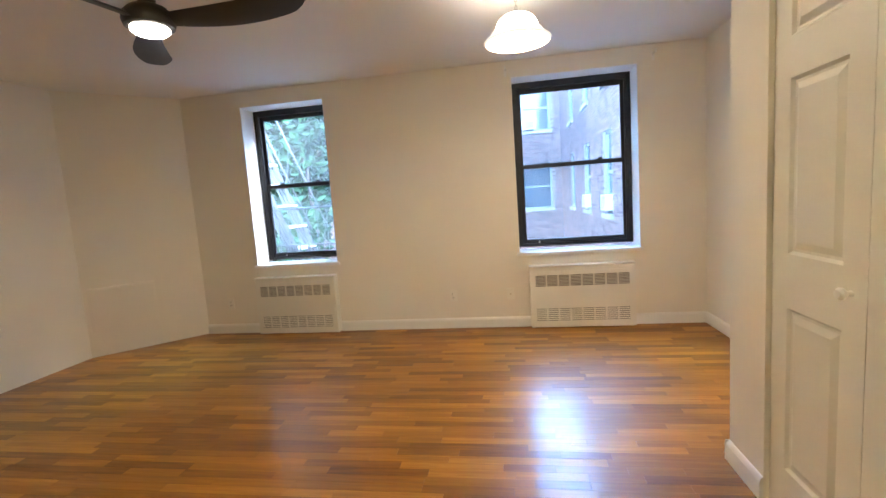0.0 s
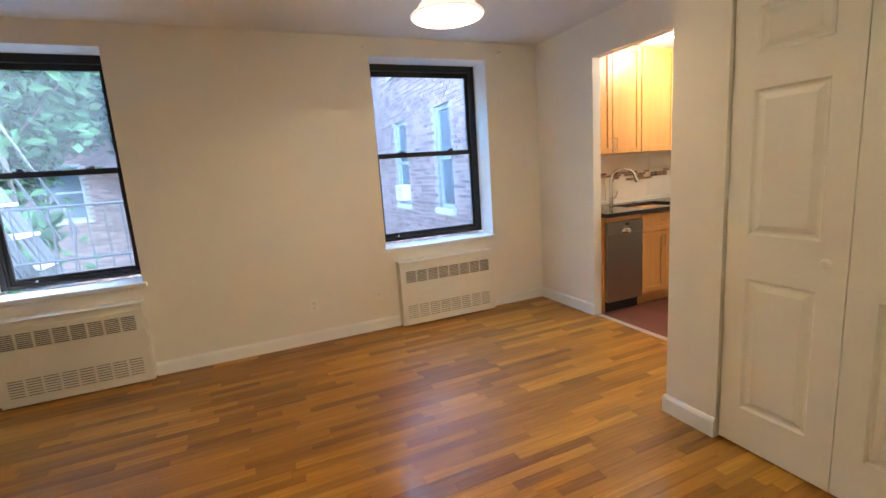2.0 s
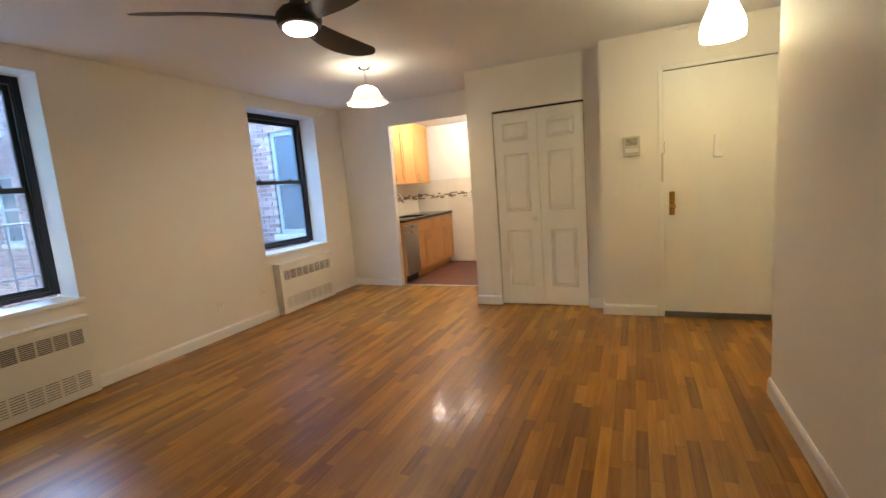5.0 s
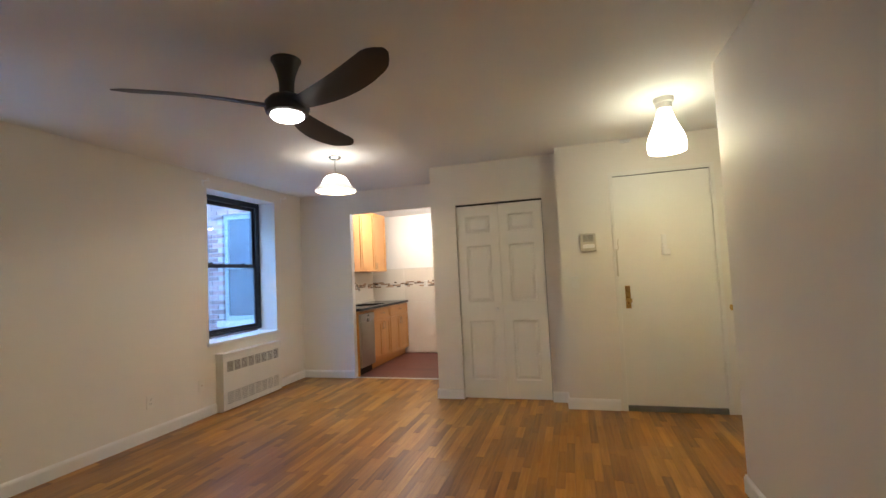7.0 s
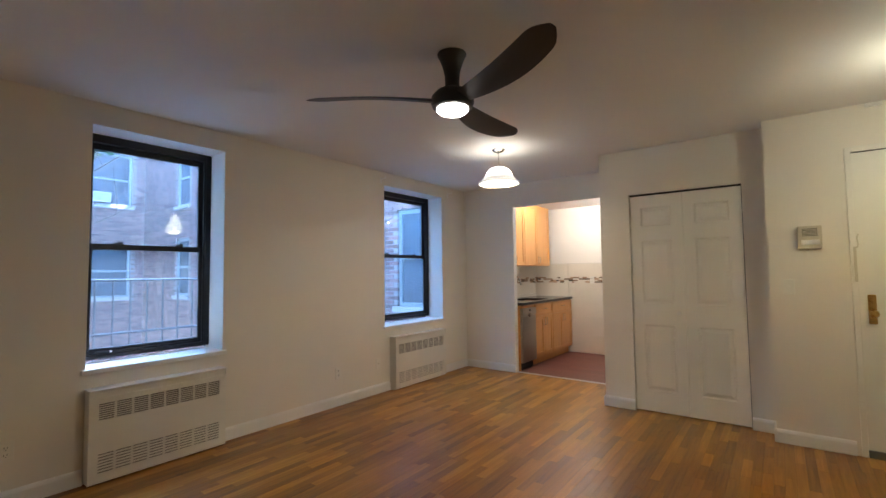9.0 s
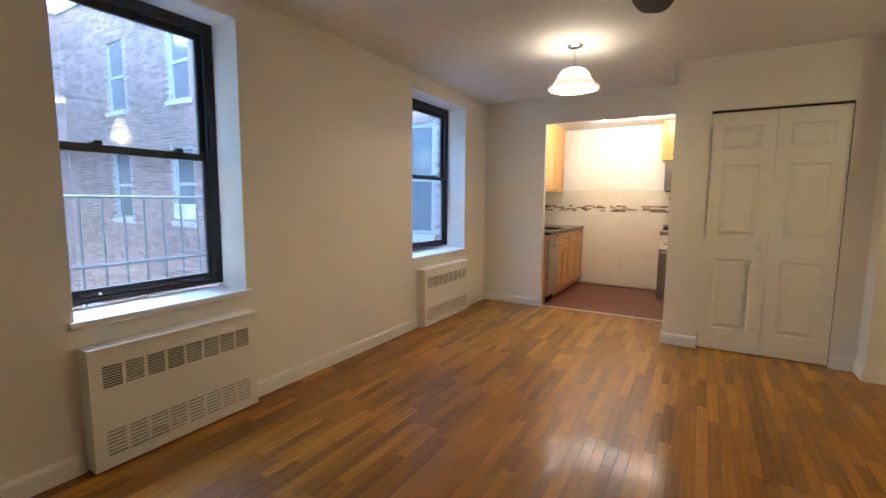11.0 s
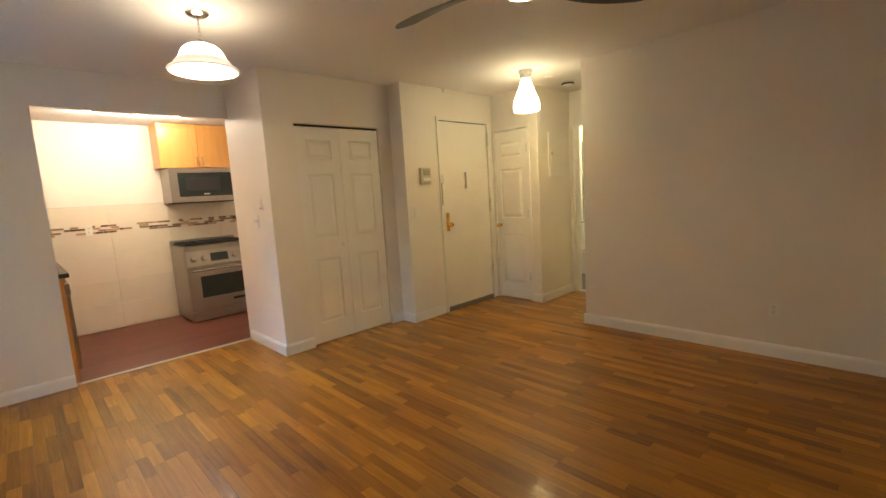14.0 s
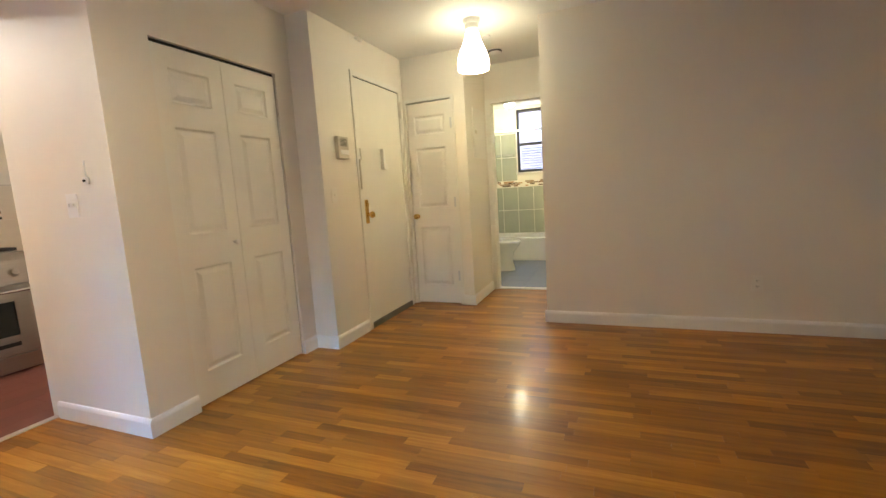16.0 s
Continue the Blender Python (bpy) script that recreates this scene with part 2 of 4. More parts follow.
def tube(bm, points, radius, steps=10):
    """A round bar along points."""
    rings = []
    for i, p in enumerate(points):
        a, b = Vector(points[max(0, i - 1)]), Vector(points[min(len(points) - 1, i + 1)])
        d = (b - a).normalized()
        u = d.orthogonal().normalized()
        if rings:
            u = (last - d * last.dot(d)).normalized()
        last = u
        v = d.cross(u)
        r = radius[i] if isinstance(radius, (list, tuple)) else radius
        rings.append([bm.verts.new(Vector(p) + r * (math.cos(k) * u + math.sin(k) * v)) for k in (2 * math.pi * s / steps for s in range(steps))])
    for a, b in zip(rings, rings[1:]):
        for i in range(steps):
            bm.faces.new((a[i], a[(i + 1) % steps], b[(i + 1) % steps], b[i]))
    bm.faces.new(rings[0][::-1])
    bm.faces.new(rings[-1])
    return bm


def part(name, bm, material, parent=None, place=None, smooth=False, label="", kind=""):
    bmesh.ops.recalc_face_normals(bm, faces=bm.faces)
    me = bpy.data.meshes.new(name)
    bm.to_mesh(me)
    bm.free()
    me.materials.append(material)
    if smooth:
        me.shade_smooth()
        me.set_sharp_from_angle(angle=radians(40))
    ob = new(name, me)
    if parent:
        ob.parent = parent
    if place is not None:
        ob.matrix_basis = place if isinstance(place, Matrix) else Matrix.Translation(place)
    if label or kind:
        tagged(ob, label, kind=kind)
    return ob


def thing(name, place, label, category, group="", kind=""):
    e = new(name)
    e.matrix_basis = place if isinstance(place, Matrix) else Matrix.Translation(place)
    e.empty_display_size = 0.1
    return tagged(e, label, category, group, kind)


def B(*a, **k):
    return box(bmesh.new(), *a, **k)


def holed(bm, axis, n0, n1, u0, u1, z0, z1, holes):
    """A wall across the given axis from n0 to n1, along u, with holes (u0, u1, z0, z1) cut through."""
    us = sorted({u0, u1, *(h[0] for h in holes), *(h[1] for h in holes)})
    for a, b in zip(us, us[1:]):
        zs = [z0]
        for h in sorted((h for h in holes if h[0] <= a and h[1] >= b), key=lambda h: h[2]):
            zs += [h[2], h[3]]
        zs.append(z1)
        for c, d in zip(zs[::2], zs[1::2]):
            if d - c > 1e-4:
                if axis == "x":
                    box(bm, n0, n1, a, b, c, d)
                else:
                    box(bm, a, b, n0, n1, c, d)
    bmesh.ops.remove_doubles(bm, verts=bm.verts, dist=1e-5)
    return bm


def wall(name, axis, n0, n1, u0, u1, z0, z1, holes=(), material=None, label="cream painted plaster wall"):
    return tagged(part(name, holed(bmesh.new(), axis, n0, n1, u0, u1, z0, z1, holes), material or PAINT), label, "wall", kind="structure")


# ---- structure ----
H = 2.49
W1, W2 = (-1.325, -0.435), (1.393, 2.49)
SILL, HEAD = 0.72, 2.34
wall("wall_north", "y", 4.5, 4.8, -2.1, 3.13, 0, H, [(*W1, SILL, HEAD), (*W2, SILL, HEAD)], label="cream painted plaster wall with two deep window openings")
wall("wall_east", "x", 3.05, 3.13, 2.22, 4.5, 0, H, [(2.325, 3.73, 0, 2.19)], label="cream painted wall with an open doorway to the kitchen")
wall("wall_closet", "x", 2.27, 2.37, 0.98, 2.325, 0, H, [(1.14, 2.05, 0, 2.05)], label="cream painted closet wall")
wall("wall_closet_side", "y", 2.225, 2.325, 2.37, 3.05, 0, H)
wall("wall_entry", "x", 2.07, 2.27, -0.44, 0.98, 0, H, [(-0.37, 0.505, 0, 2.19)], label="cream painted wall round the entry door")
wall("wall_foyer", "y", -0.56, -0.44, 1.41, 2.27, 0, H, [(1.555, 2.035, 0, 2.06)])
wall("wall_hall", "x", 1.41, 1.53, -1.15, -0.56, 0, H)
wall("wall_bath", "y", -1.27, -1.15, 0.50, 1.53, 0, H, [(0.72, 1.36, 0, 2.08)])
wall("wall_hall_west", "x", 0.50, 0.62, -1.15, -0.12, 0, H)
wall("wall_south", "y", -0.12, 0, -2.82, 0.62, 0, H, label="cream painted plain plaster wall")
wall("wall_west", "x", -2.82, -2.70, 0, 3.86, 0, H, label="cream painted plain plaster wall")
diag = B(-0.6, 0.6, 0, 0.12, 0, H)
tagged(part("wall_diagonal", diag, PAINT, place=pose(-2.34, 4.14, 0, 0, 0, 45)), "cream painted angled corner wall", "wall", kind="structure")
# Unseen walls behind the closed doors.
wall("wall_closet_back", "x", 2.9, 3.02, 0.86, 2.225, 0, H)
# Unseen, added with the entry one to stop light leaking under door_3.
wall("wall_linen_light_stop", "y", -1.27, -1.15, 1.53, 2.39, 0, H)
wall("wall_entry_light_stop", "x", 2.27, 2.39, -1.15, 0.86, 0, H)
wall("wall_closet_end", "y", 0.86, 0.98, 2.27, 2.9, 0, H)
# ceilings
for name, a in (("ceiling", (-2.82, 3.09, -1.2, 4.75, H, H + 0.15)), ("ceiling_kitchen", (3.13, 5.2, 1.0, 4.5, 2.38, 2.64)), ("ceiling_bath", (0.3, 2.4, -4.1, -1.2, H + 0.002, H + 0.15))):
    tagged(part(name, B(*a), CEIL), "off-white painted plaster ceiling", "ceiling", kind="structure")
# kitchen shell
wall("wall_kitchen_north", "y", 4.32, 4.5, 3.13, 5.2, 0, 2.64, material=KPAINT)
wall("wall_kitchen_east", "x", 4.93, 5.2, 1.0, 4.32, 0, 2.64, material=KPAINT, label="cream kitchen wall painted above tiles")
wall("wall_kitchen_south", "y", 1.0, 1.2, 3.02, 4.93, 0, 2.64, material=KPAINT)
# bath shell
wall("wall_bath_south", "y", -4.05, -3.87, 0.3, 2.4, 0, H, [(0.95, 1.66, 1.40, 2.44)], material=KPAINT)
wall("wall_bath_east", "x", 2.2, 2.4, -3.87, -1.27, 0, H, material=KPAINT)
wall("wall_bath_west", "x", 0.3, 0.5, -3.87, -1.27, 0, H, material=KPAINT)
# floors
floor = tagged(part("floor", B(-2.82, 3.09, -1.2, 4.8, -0.2, -0.012), GAP), "polished honey-brown oak strip floor", "floor", kind="structure")
kfloor = tagged(part("floor_kitchen", B(3.09, 5.2, 1.0, 4.5, -0.2, -0.012), GAP), "dark red-brown plank kitchen floor", "floor", kind="structure")
bfloor = tagged(part("floor_bath", B(0.3, 2.4, -4.05, -1.2, -0.2, -0.012), GROUT), "dark grey tiled bathroom floor", "floor", kind="structure")
for name, a in (("threshold_kitchen", (3.065, 3.11, 2.325, 3.73, -0.012, 0.006)), ("threshold_bath", (0.72, 1.36, -1.24, -1.17, -0.012, 0.012))):
    tagged(part(name, B(*a, bevel=0.002), SILVER if "kitchen" in name else TRIM), "pale threshold strip across a doorway", "threshold", kind="structure")


def baseboard(runs):
    """Runs (x0, y0, x1, y1) with the room on the left-hand side."""
    bm = bmesh.new()
    for x0, y0, x1, y1 in runs:
        d = Vector((x1 - x0, y1 - y0, 0))
        L = d.length
        n = Vector((-d.y, d.x, 0)) / L
        m = Matrix.Translation((x0, y0, 0)) @ Matrix(((d.x / L, n.x, 0, 0), (d.y / L, n.y, 0, 0), (0, 0, 1, 0), (0, 0, 0, 1)))
        prof = [(0, 0), (0.015, 0), (0.015, 0.078), (0.011, 0.09), (0.006, 0.098), (0, 0.10)]
        a = [bm.verts.new(m @ Vector((0, p, z))) for p, z in prof]
        b = [bm.verts.new(m @ Vector((L, p, z))) for p, z in prof]
        for i in range(len(prof)):
            j = (i + 1) % len(prof)
            bm.faces.new((a[i], a[j], b[j], b[i]))
        bm.faces.new(a)
        bm.faces.new(b[::-1])
    return tagged(part("baseboard", bm, TRIM), "white painted wooden baseboard", "baseboard", kind="structure")


baseboard([(3.05, 4.5, 2.42, 4.5), (1.47, 4.5, -0.45, 4.5), (-1.325, 4.5, -1.98, 4.5),
           (3.05, 3.73, 3.05, 4.5), (2.255, 2.325, 3.05, 2.325), (2.27, 2.05, 2.27, 2.325),
           (2.27, 0.98, 2.27, 1.14), (2.055, 0.98, 2.27, 0.98), (2.07, 0.53, 2.07, 0.98),
           (1.395, -0.44, 1.52, -0.44), (1.41, -1.13, 1.41, -0.44), (-2.7, 0, 0.635, 0), (0.62, 0, 0.62, -1.15)])


# ---- windows ----
def window(name, x0, x1, label):
    """A black double-hung window in the opening x0 to x1 of the north wall, with its white sill."""
    w, z0, z1, mid = x1 - x0, SILL + 0.025, HEAD, 1.535
    e = tagged(new(name), label, "window", kind="structure")
    e.location = (x0, 4.735, 0)
    fr = bmesh.new()
    for a in ((0, 0.045, 0, 0.075, z0, z1), (w - 0.045, w, 0, 0.075, z0, z1), (0.045, w - 0.045, 0, 0.075, z1 - 0.06, z1), (0.045, w - 0.045, 0, 0.075, z0, z0 + 0.03)):
        box(fr, *a, bevel=0.004)
    for xs in (0.045, w - 0.060):
        box(fr, xs, xs + 0.015, 0.005, 0.02, z0 + 0.03, z1 - 0.06)
    part("frame", fr, BLACK, e)
    for sash, y, a, b in (("upper_sash", 0.045, mid - 0.02, z1 - 0.06), ("lower_sash", 0.018, z0 + 0.03, mid + 0.022)):
        bm = bmesh.new()
        for q in ((0.05, 0.085, y, y + 0.026, a, b), (w - 0.085, w - 0.05, y, y + 0.026, a, b), (0.085, w - 0.085, y, y + 0.026, b - 0.042, b), (0.085, w - 0.085, y, y + 0.026, a, a + 0.042)):
            box(bm, *q, bevel=0.003)
        if sash == "lower_sash":
            box(bm, 0.12, w - 0.12, y - 0.012, y + 0.004, a + 0.006, a + 0.018, bevel=0.003)
        part(sash, bm, BLACK, e)
        g = part("pane", B(0.08, w - 0.08, y + 0.011, y + 0.015, a + 0.04, b - 0.04), PANE, e)
        g.visible_shadow = False
    for k in (0.27, 0.73):
        lock = bmesh.new()
        box(lock, w * k - 0.03, w * k + 0.03, 0.012, 0.035, mid + 0.022, mid + 0.030, bevel=0.002)
        box(lock, w * k - 0.01, w * k + 0.028, 0.008, 0.024, mid + 0.030, mid + 0.042, bevel=0.003)
        part("lock", lock, BLACK, e)
    part("tilt_latch", B(0.20, 0.215, 0.004, 0.018, z0 + 0.035, z0 + 0.05, bevel=0.003), TRIM, e, label="small white latch")
    sill = B(-0.022, w + 0.022, -0.262, -0.232, SILL - 0.03, SILL + 0.002, bevel=0.006)
    box(sill, 0.001, w - 0.001, -0.236, 0.03, SILL - 0.01, SILL + 0.002)
    part("sill", sill, TRIM, e, label="white painted sill")
    liner = bmesh.new()
    for a in ((0, 0.004, -0.234, 0.0, SILL + 0.003, HEAD - 0.005), (w - 0.004, w, -0.234, 0.0, SILL + 0.003, HEAD - 0.005), (0, w, -0.234, 0.0, HEAD - 0.004, HEAD)):
        box(liner, *a)
    part("reveal", liner, TRIM, e, label="white painted reveal")
    return e


window("window_1", *W1, "black double-hung window with white sill and reveal")
window("window_2", *W2, "black double-hung window with white sill and reveal")


def curtain_bracket(x):
    e = thing("curtain_bracket", (x, 4.5, 2.385), "small white curtain rod bracket on the wall", "bracket", "curtain brackets")
    bm = B(-0.012, 0.012, -0.006, 0, -0.035, 0.035, bevel=0.002)
    box(bm, -0.006, 0.006, -0.075, -0.005, 0.012, 0.022, bevel=0.002)
    box(bm, -0.009, 0.009, -0.08, -0.07, 0.01, 0.04, bevel=0.002)
    part("arm", bm, TRIM, e)
    return e


curtain_bracket(1.345)
curtain_bracket(2.62)


# ---- radiator covers ----
def radiator_cover(x0, x1):
    w, d, h = x1 - x0, 0.098, 0.60
    e = thing("radiator_cover", ((x0 + x1) / 2, 4.5, 0), "cream enamelled steel radiator cover with slotted grilles", "radiator cover", "radiator covers")
    a, foot, m = -w / 2, 0.014, 0.045
    pitch = (w - 2 * m) / 8
    holes = []
    for i in range(8):
        u0, u1 = a + m + pitch * i + 0.007, a + m + pitch * (i + 1) - 0.007
        for k in range(8):
            holes.append((u0, u1, 0.405 + k * 0.0135, 0.405 + k * 0.0135 + 0.0082))
        for k in range(7):
            holes.append((u0, u1, 0.075 + k * 0.0185, 0.075 + k * 0.0185 + 0.0068))
    front = bmesh.new()
    holed(front, "y", -d, -d + 0.004, a, -a, foot, 0.545, holes)
    part("front", front, ENAMEL, e)
    body = bmesh.new()
    for q in ((a, a + 0.004), (-a - 0.004, -a)):
        box(body, q[0], q[1], -d + 0.004, -0.001, foot, h - 0.012)
    box(body, a + 0.004, -a - 0.004, -d + 0.009, -d + 0.013, 0.535, h - 0.012)
    box(body, a + 0.01, a + 0.03, -0.06, -0.01, 0, foot)
    box(body, -a - 0.03, -a - 0.01, -0.06, -0.01, 0, foot)
    part("body", body, ENAMEL, e)
    part("top", B(a - 0.004, -a + 0.004, -d - 0.006, -0.0005, h - 0.012, h, bevel=0.004), TRIM, e, label="white top lip")
    part("interior", B(a + 0.02, -a - 0.02, -0.05, -0.02, 0.04, 0.52), HEATER, e, label="dark heater behind the slots")
    return e


radiator_cover(-1.32, -0.455)
radiator_cover(1.475, 2.415)


# ---- outlets, switches ----
def plate_on(place, label, category, kind_of, group=""):
    """A wall plate facing local -y."""
    e = thing(category.replace(" ", "_"), place, label, category, group)
    part("plate", B(-0.035, 0.035, -0.006, 0, -0.058, 0.058, bevel=0.002), PLASTIC, e)
    if kind_of == "outlet":
        for z in (-0.02, 0.02):
            part("socket", B(-0.017, 0.017, -0.0085, -0.005, z - 0.014, z + 0.014, bevel=0.003), PLASTIC, e)
            sl = bmesh.new()
            for x in (-0.007, 0.007):
                box(sl, x - 0.0012, x + 0.0012, -0.0092, -0.008, z - 0.002, z + 0.008)
            box(sl, -0.002, 0.002, -0.0092, -0.008, z - 0.010, z - 0.006)
            part("slots", sl, DARK, e)
    elif kind_of == "switch":
        part("toggle", B(-0.005, 0.005, -0.016, -0.005, -0.006, 0.012, bevel=0.002), PLASTIC, e)
    elif kind_of == "jack":
        part("jack", B(-0.008, 0.008, -0.010, -0.005, -0.008, 0.008, bevel=0.002), BEIGE, e)
    return e


plate_on((0.73, 4.5, 0.325), "ivory wall outlet above the baseboard", "wall outlet", "outlet", "wall outlets")
plate_on((1.29, 4.5, 0.325), "ivory cable plate above the baseboard", "cable plate", "jack")
plate_on((-1.68, 4.5, 0.32), "ivory wall outlet above the baseboard", "wall outlet", "outlet", "wall outlets")
plate_on(pose(-0.878, 0, 0.363, 0, 0, 180), "ivory wall outlet above the baseboard", "wall outlet", "outlet", "wall outlets")
plate_on(pose(2.07, 0.86, 1.18, 0, 0, -90), "ivory light switch beside the entry door", "light switch", "switch")

sw = thing("light_switch", pose(2.612, 2.325, 1.205, 0, 0, 180), "white double toggle light switch plate", "light switch")
part("plate", B(-0.043, 0.043, -0.006, 0, -0.06, 0.06, bevel=0.002), TRIM, sw)
for x in (-0.018, 0.018):
    part("toggle", B(x - 0.005, x + 0.005, -0.016, -0.005, -0.006, 0.012, bevel=0.002), TRIM, sw)
hook = thing("wall_hook", pose(2.465, 2.325, 1.36, 0, 0, 180), "small white wire holder on the wall", "hook")
bm = B(-0.018, 0.018, -0.012, 0, -0.055, -0.02, bevel=0.003)
tube(bm, [(0, -0.004, -0.03), (0, -0.008, 0.03), (0.004, -0.006, 0.06)], 0.004, 8)
part("holder", bm, TRIM, hook)
part("knob", lathe(bmesh.new(), [(0, 0), (0.006, 0.001), (0.007, 0.008), (0, 0.011)], (0, -0.012, -0.038), 12, Matrix.Rotation(radians(90), 4, 'X')), DARK, hook, label="dark screw")

hatch = thing("access_panel", pose(-2.34 - 0.12, 4.14 - 0.12, 0.24, 0, 0, 45), "painted-over square access panel in the wall", "panel")
bm = B(-0.30, 0.24, -0.022, 0, 0, 0.42, bevel=0.003)
box(bm, -0.285, 0.225, -0.028, -0.021, 0.015, 0.405, bevel=0.003)
part("cover", bm, PAINT, hatch)

# raceway lump above the entry door
sensor = thing("door_sensor", (2.07, 0.36, 2.47), "small white door sensor by the ceiling", "sensor")
part("case", B(-0.025, 0, -0.07, 0.02, -0.014, 0.014, bevel=0.004), TRIM, sensor)


# ---- doors ----
def raised_panel(bm, x0, x1, z0, z1, y):
    """A recessed moulding with a raised field, facing -y."""
    def ring(i, dy):
        return [bm.verts.new((x, y + dy, z)) for x, z in ((x0 + i, z0 + i), (x1 - i, z0 + i), (x1 - i, z1 - i), (x0 + i, z1 - i))]
    rings = [ring(0, 0), ring(0.010, 0.010), ring(0.020, 0.010), ring(0.044, 0.001)]
    for a, b in zip(rings, rings[1:]):
        for i in range(4):
            j = (i + 1) % 4
            bm.faces.new((a[i], a[j], b[j], b[i]))
    bm.faces.new(rings[-1])


ROWS6 = ((0.20, 0.81), (1.005, 1.60), (1.735, 1.915))


def leaf(parent, x0, w, h, side, material, thick=0.035):
    """A moulded door leaf from x0, with one column of three raised panels."""
    body = bmesh.new()
    holed(body, "y", 0, 0.012, x0, x0 + w, 0.012, h, [(x0 + side, x0 + w - side, a, b) for a, b in ROWS6])
    box(body, x0, x0 + w, 0.0121, thick, 0.012, h)
    d = part("leaf", body, material, parent)
    for a, b in ROWS6:
        bm = bmesh.new()
        raised_panel(bm, x0 + side, x0 + w - side, a, b, 0.0)
        part("panel", bm, material, d)
    return d


cd = tagged(thing("door_1", pose(2.288, 2.05, 0, 0, 0, -90), "white six-panel bifold closet door, closed", "door"), kind="structure")
first = leaf(cd, 0.006, 0.448, 2.03, 0.092, DOORP)
leaf(cd, 0.457, 0.448, 2.03, 0.092, DOORP)
part("knob", lathe(bmesh.new(), [(0, 0), (0.009, 0.001), (0.008, 0.014), (0.017, 0.024), (0.019, 0.032), (0.013, 0.040), (0, 0.042)], (0.40, 0, 0.93), 20, Matrix.Rotation(radians(90), 4, 'X')), TRIM, first, smooth=True)
# Solid dark strips stand in for the shade beside and above the leaves.
part("gap", B(0.9055, 0.9095, 0.002, 0.03, 0.01, 2.034), DARK, cd, label="dark strip for the shade in the gap beside the leaf")
part("track", B(0, 0.91, 0.01, 0.04, 2.036, 2.05), DARK, cd, label="dark strip for the shade in the bifold track gap")

ed = tagged(thing("door_2", pose(2.07, 0.505, 0, 0, 0, -90), "flat cream steel entry door, closed", "door"), kind="structure")
fr = bmesh.new()
for a in ((0.0, 0.035, -0.012, 0.06, 0, 2.19), (0.84, 0.875, -0.012, 0.06, 0, 2.19), (0.035, 0.84, -0.012, 0.06, 2.15, 2.19)):
    box(fr, *a, bevel=0.003)
part("frame", fr, DOORP, ed)
slab = part("leaf", B(0.0365, 0.8385, 0.002, 0.05, 0.052, 2.1475, bevel=0.001), DOORP, ed)
# A solid dark strip drawn as the shade over the leaf.
part("gap", B(0.0375, 0.8375, -0.0008, 0.006, 2.1435, 2.1495), DARK, ed, label="dark strip for the shade in the gap over the leaf")
part("threshold", B(0.037, 0.838, -0.01, 0.06, 0, 0.05, bevel=0.003), WORN, ed, label="dull grey metal threshold")
part("lock_plate", B(0.078, 0.122, -0.008, 0.004, 0.925, 1.13, bevel=0.003), BRASS, slab, label="brass lock plate")
part("knob", lathe(bmesh.new(), [(0, 0), (0.014, 0.001), (0.012, 0.025), (0.026, 0.035), (0.029, 0.048), (0.022, 0.062), (0, 0.066)], (0.1, -0.006, 1.0), 24, Matrix.Rotation(radians(90), 4, 'X')), BRASS, slab, smooth=True, label="brass door knob")
part("cylinder", lathe(bmesh.new(), [(0, 0), (0.016, 0.001), (0.015, 0.012), (0, 0.014)], (0.1, -0.006, 1.09), 18, Matrix.Rotation(radians(90), 4, 'X')), BRASS, slab, smooth=True)
bell = bmesh.new()
box(bell, 0.415, 0.45, -0.03, 0.004, 1.44, 1.58, bevel=0.005)
box(bell, 0.41, 0.475, -0.034, 0.004, 1.395, 1.45, bevel=0.006)
part("door_bell", bell, TRIM, slab, label="white door chime box")
for z in (0.37, 1.18, 1.98):
    hb = B(0.832, 0.86, -0.024, 0.002, z - 0.075, z + 0.075, bevel=0.003)
    tube(hb, [(0.842, -0.026, z - 0.08), (0.842, -0.026, z + 0.08)], 0.009, 10)
    part("hinge", hb, DOORP, ed)
ch = B(0.018, 0.034, -0.022, -0.010, 1.22, 1.47, bevel=0.003)
tube(ch, [(0.036, -0.02, 1.46), (0.045, -0.022, 1.48), (0.04, -0.02, 1.53), (0.048, -0.016, 1.56)], 0.004, 8)
part("chain_guard", ch, BEIGE, ed, label="door chain guard")

ld = tagged(thing("door_3", pose(2.035, -0.44, 0, 0, 0, 180), "white three-panel linen closet door, closed", "door"), kind="structure")
lf = leaf(ld, 0.006, 0.468, 2.045, 0.072, DOORP)
casing = bmesh.new()
for a in ((-0.035, 0.002, -0.012, 0, 0, 2.09), (0.478, 0.515, -0.012, 0, 0, 2.09), (0.002, 0.478, -0.012, 0, 2.055, 2.09)):
    box(casing, *a, bevel=0.003)
part("frame", casing, DOORP, ld)
part("knob", lathe(bmesh.new(), [(0, 0), (0.024, 0.001), (0.022, 0.006), (0.010, 0.012), (0.011, 0.03), (0.025, 0.042), (0.026, 0.055), (0, 0.064)], (0.055, 0, 0.92), 24, Matrix.Rotation(radians(90), 4, 'X')), BRASS, lf, smooth=True, label="brass door knob")
for z in (0.30, 1.05, 1.82):
    hb = B(0.466, 0.486, -0.016, 0.004, z - 0.05, z + 0.05, bevel=0.002)
    part("hinge", hb, SILVER, ld)

bd = tagged(thing("trim_bath", (1.36, -1.15, 0), "cream painted door casing of the bathroom", "door frame"), kind="structure")
fr = bmesh.new()
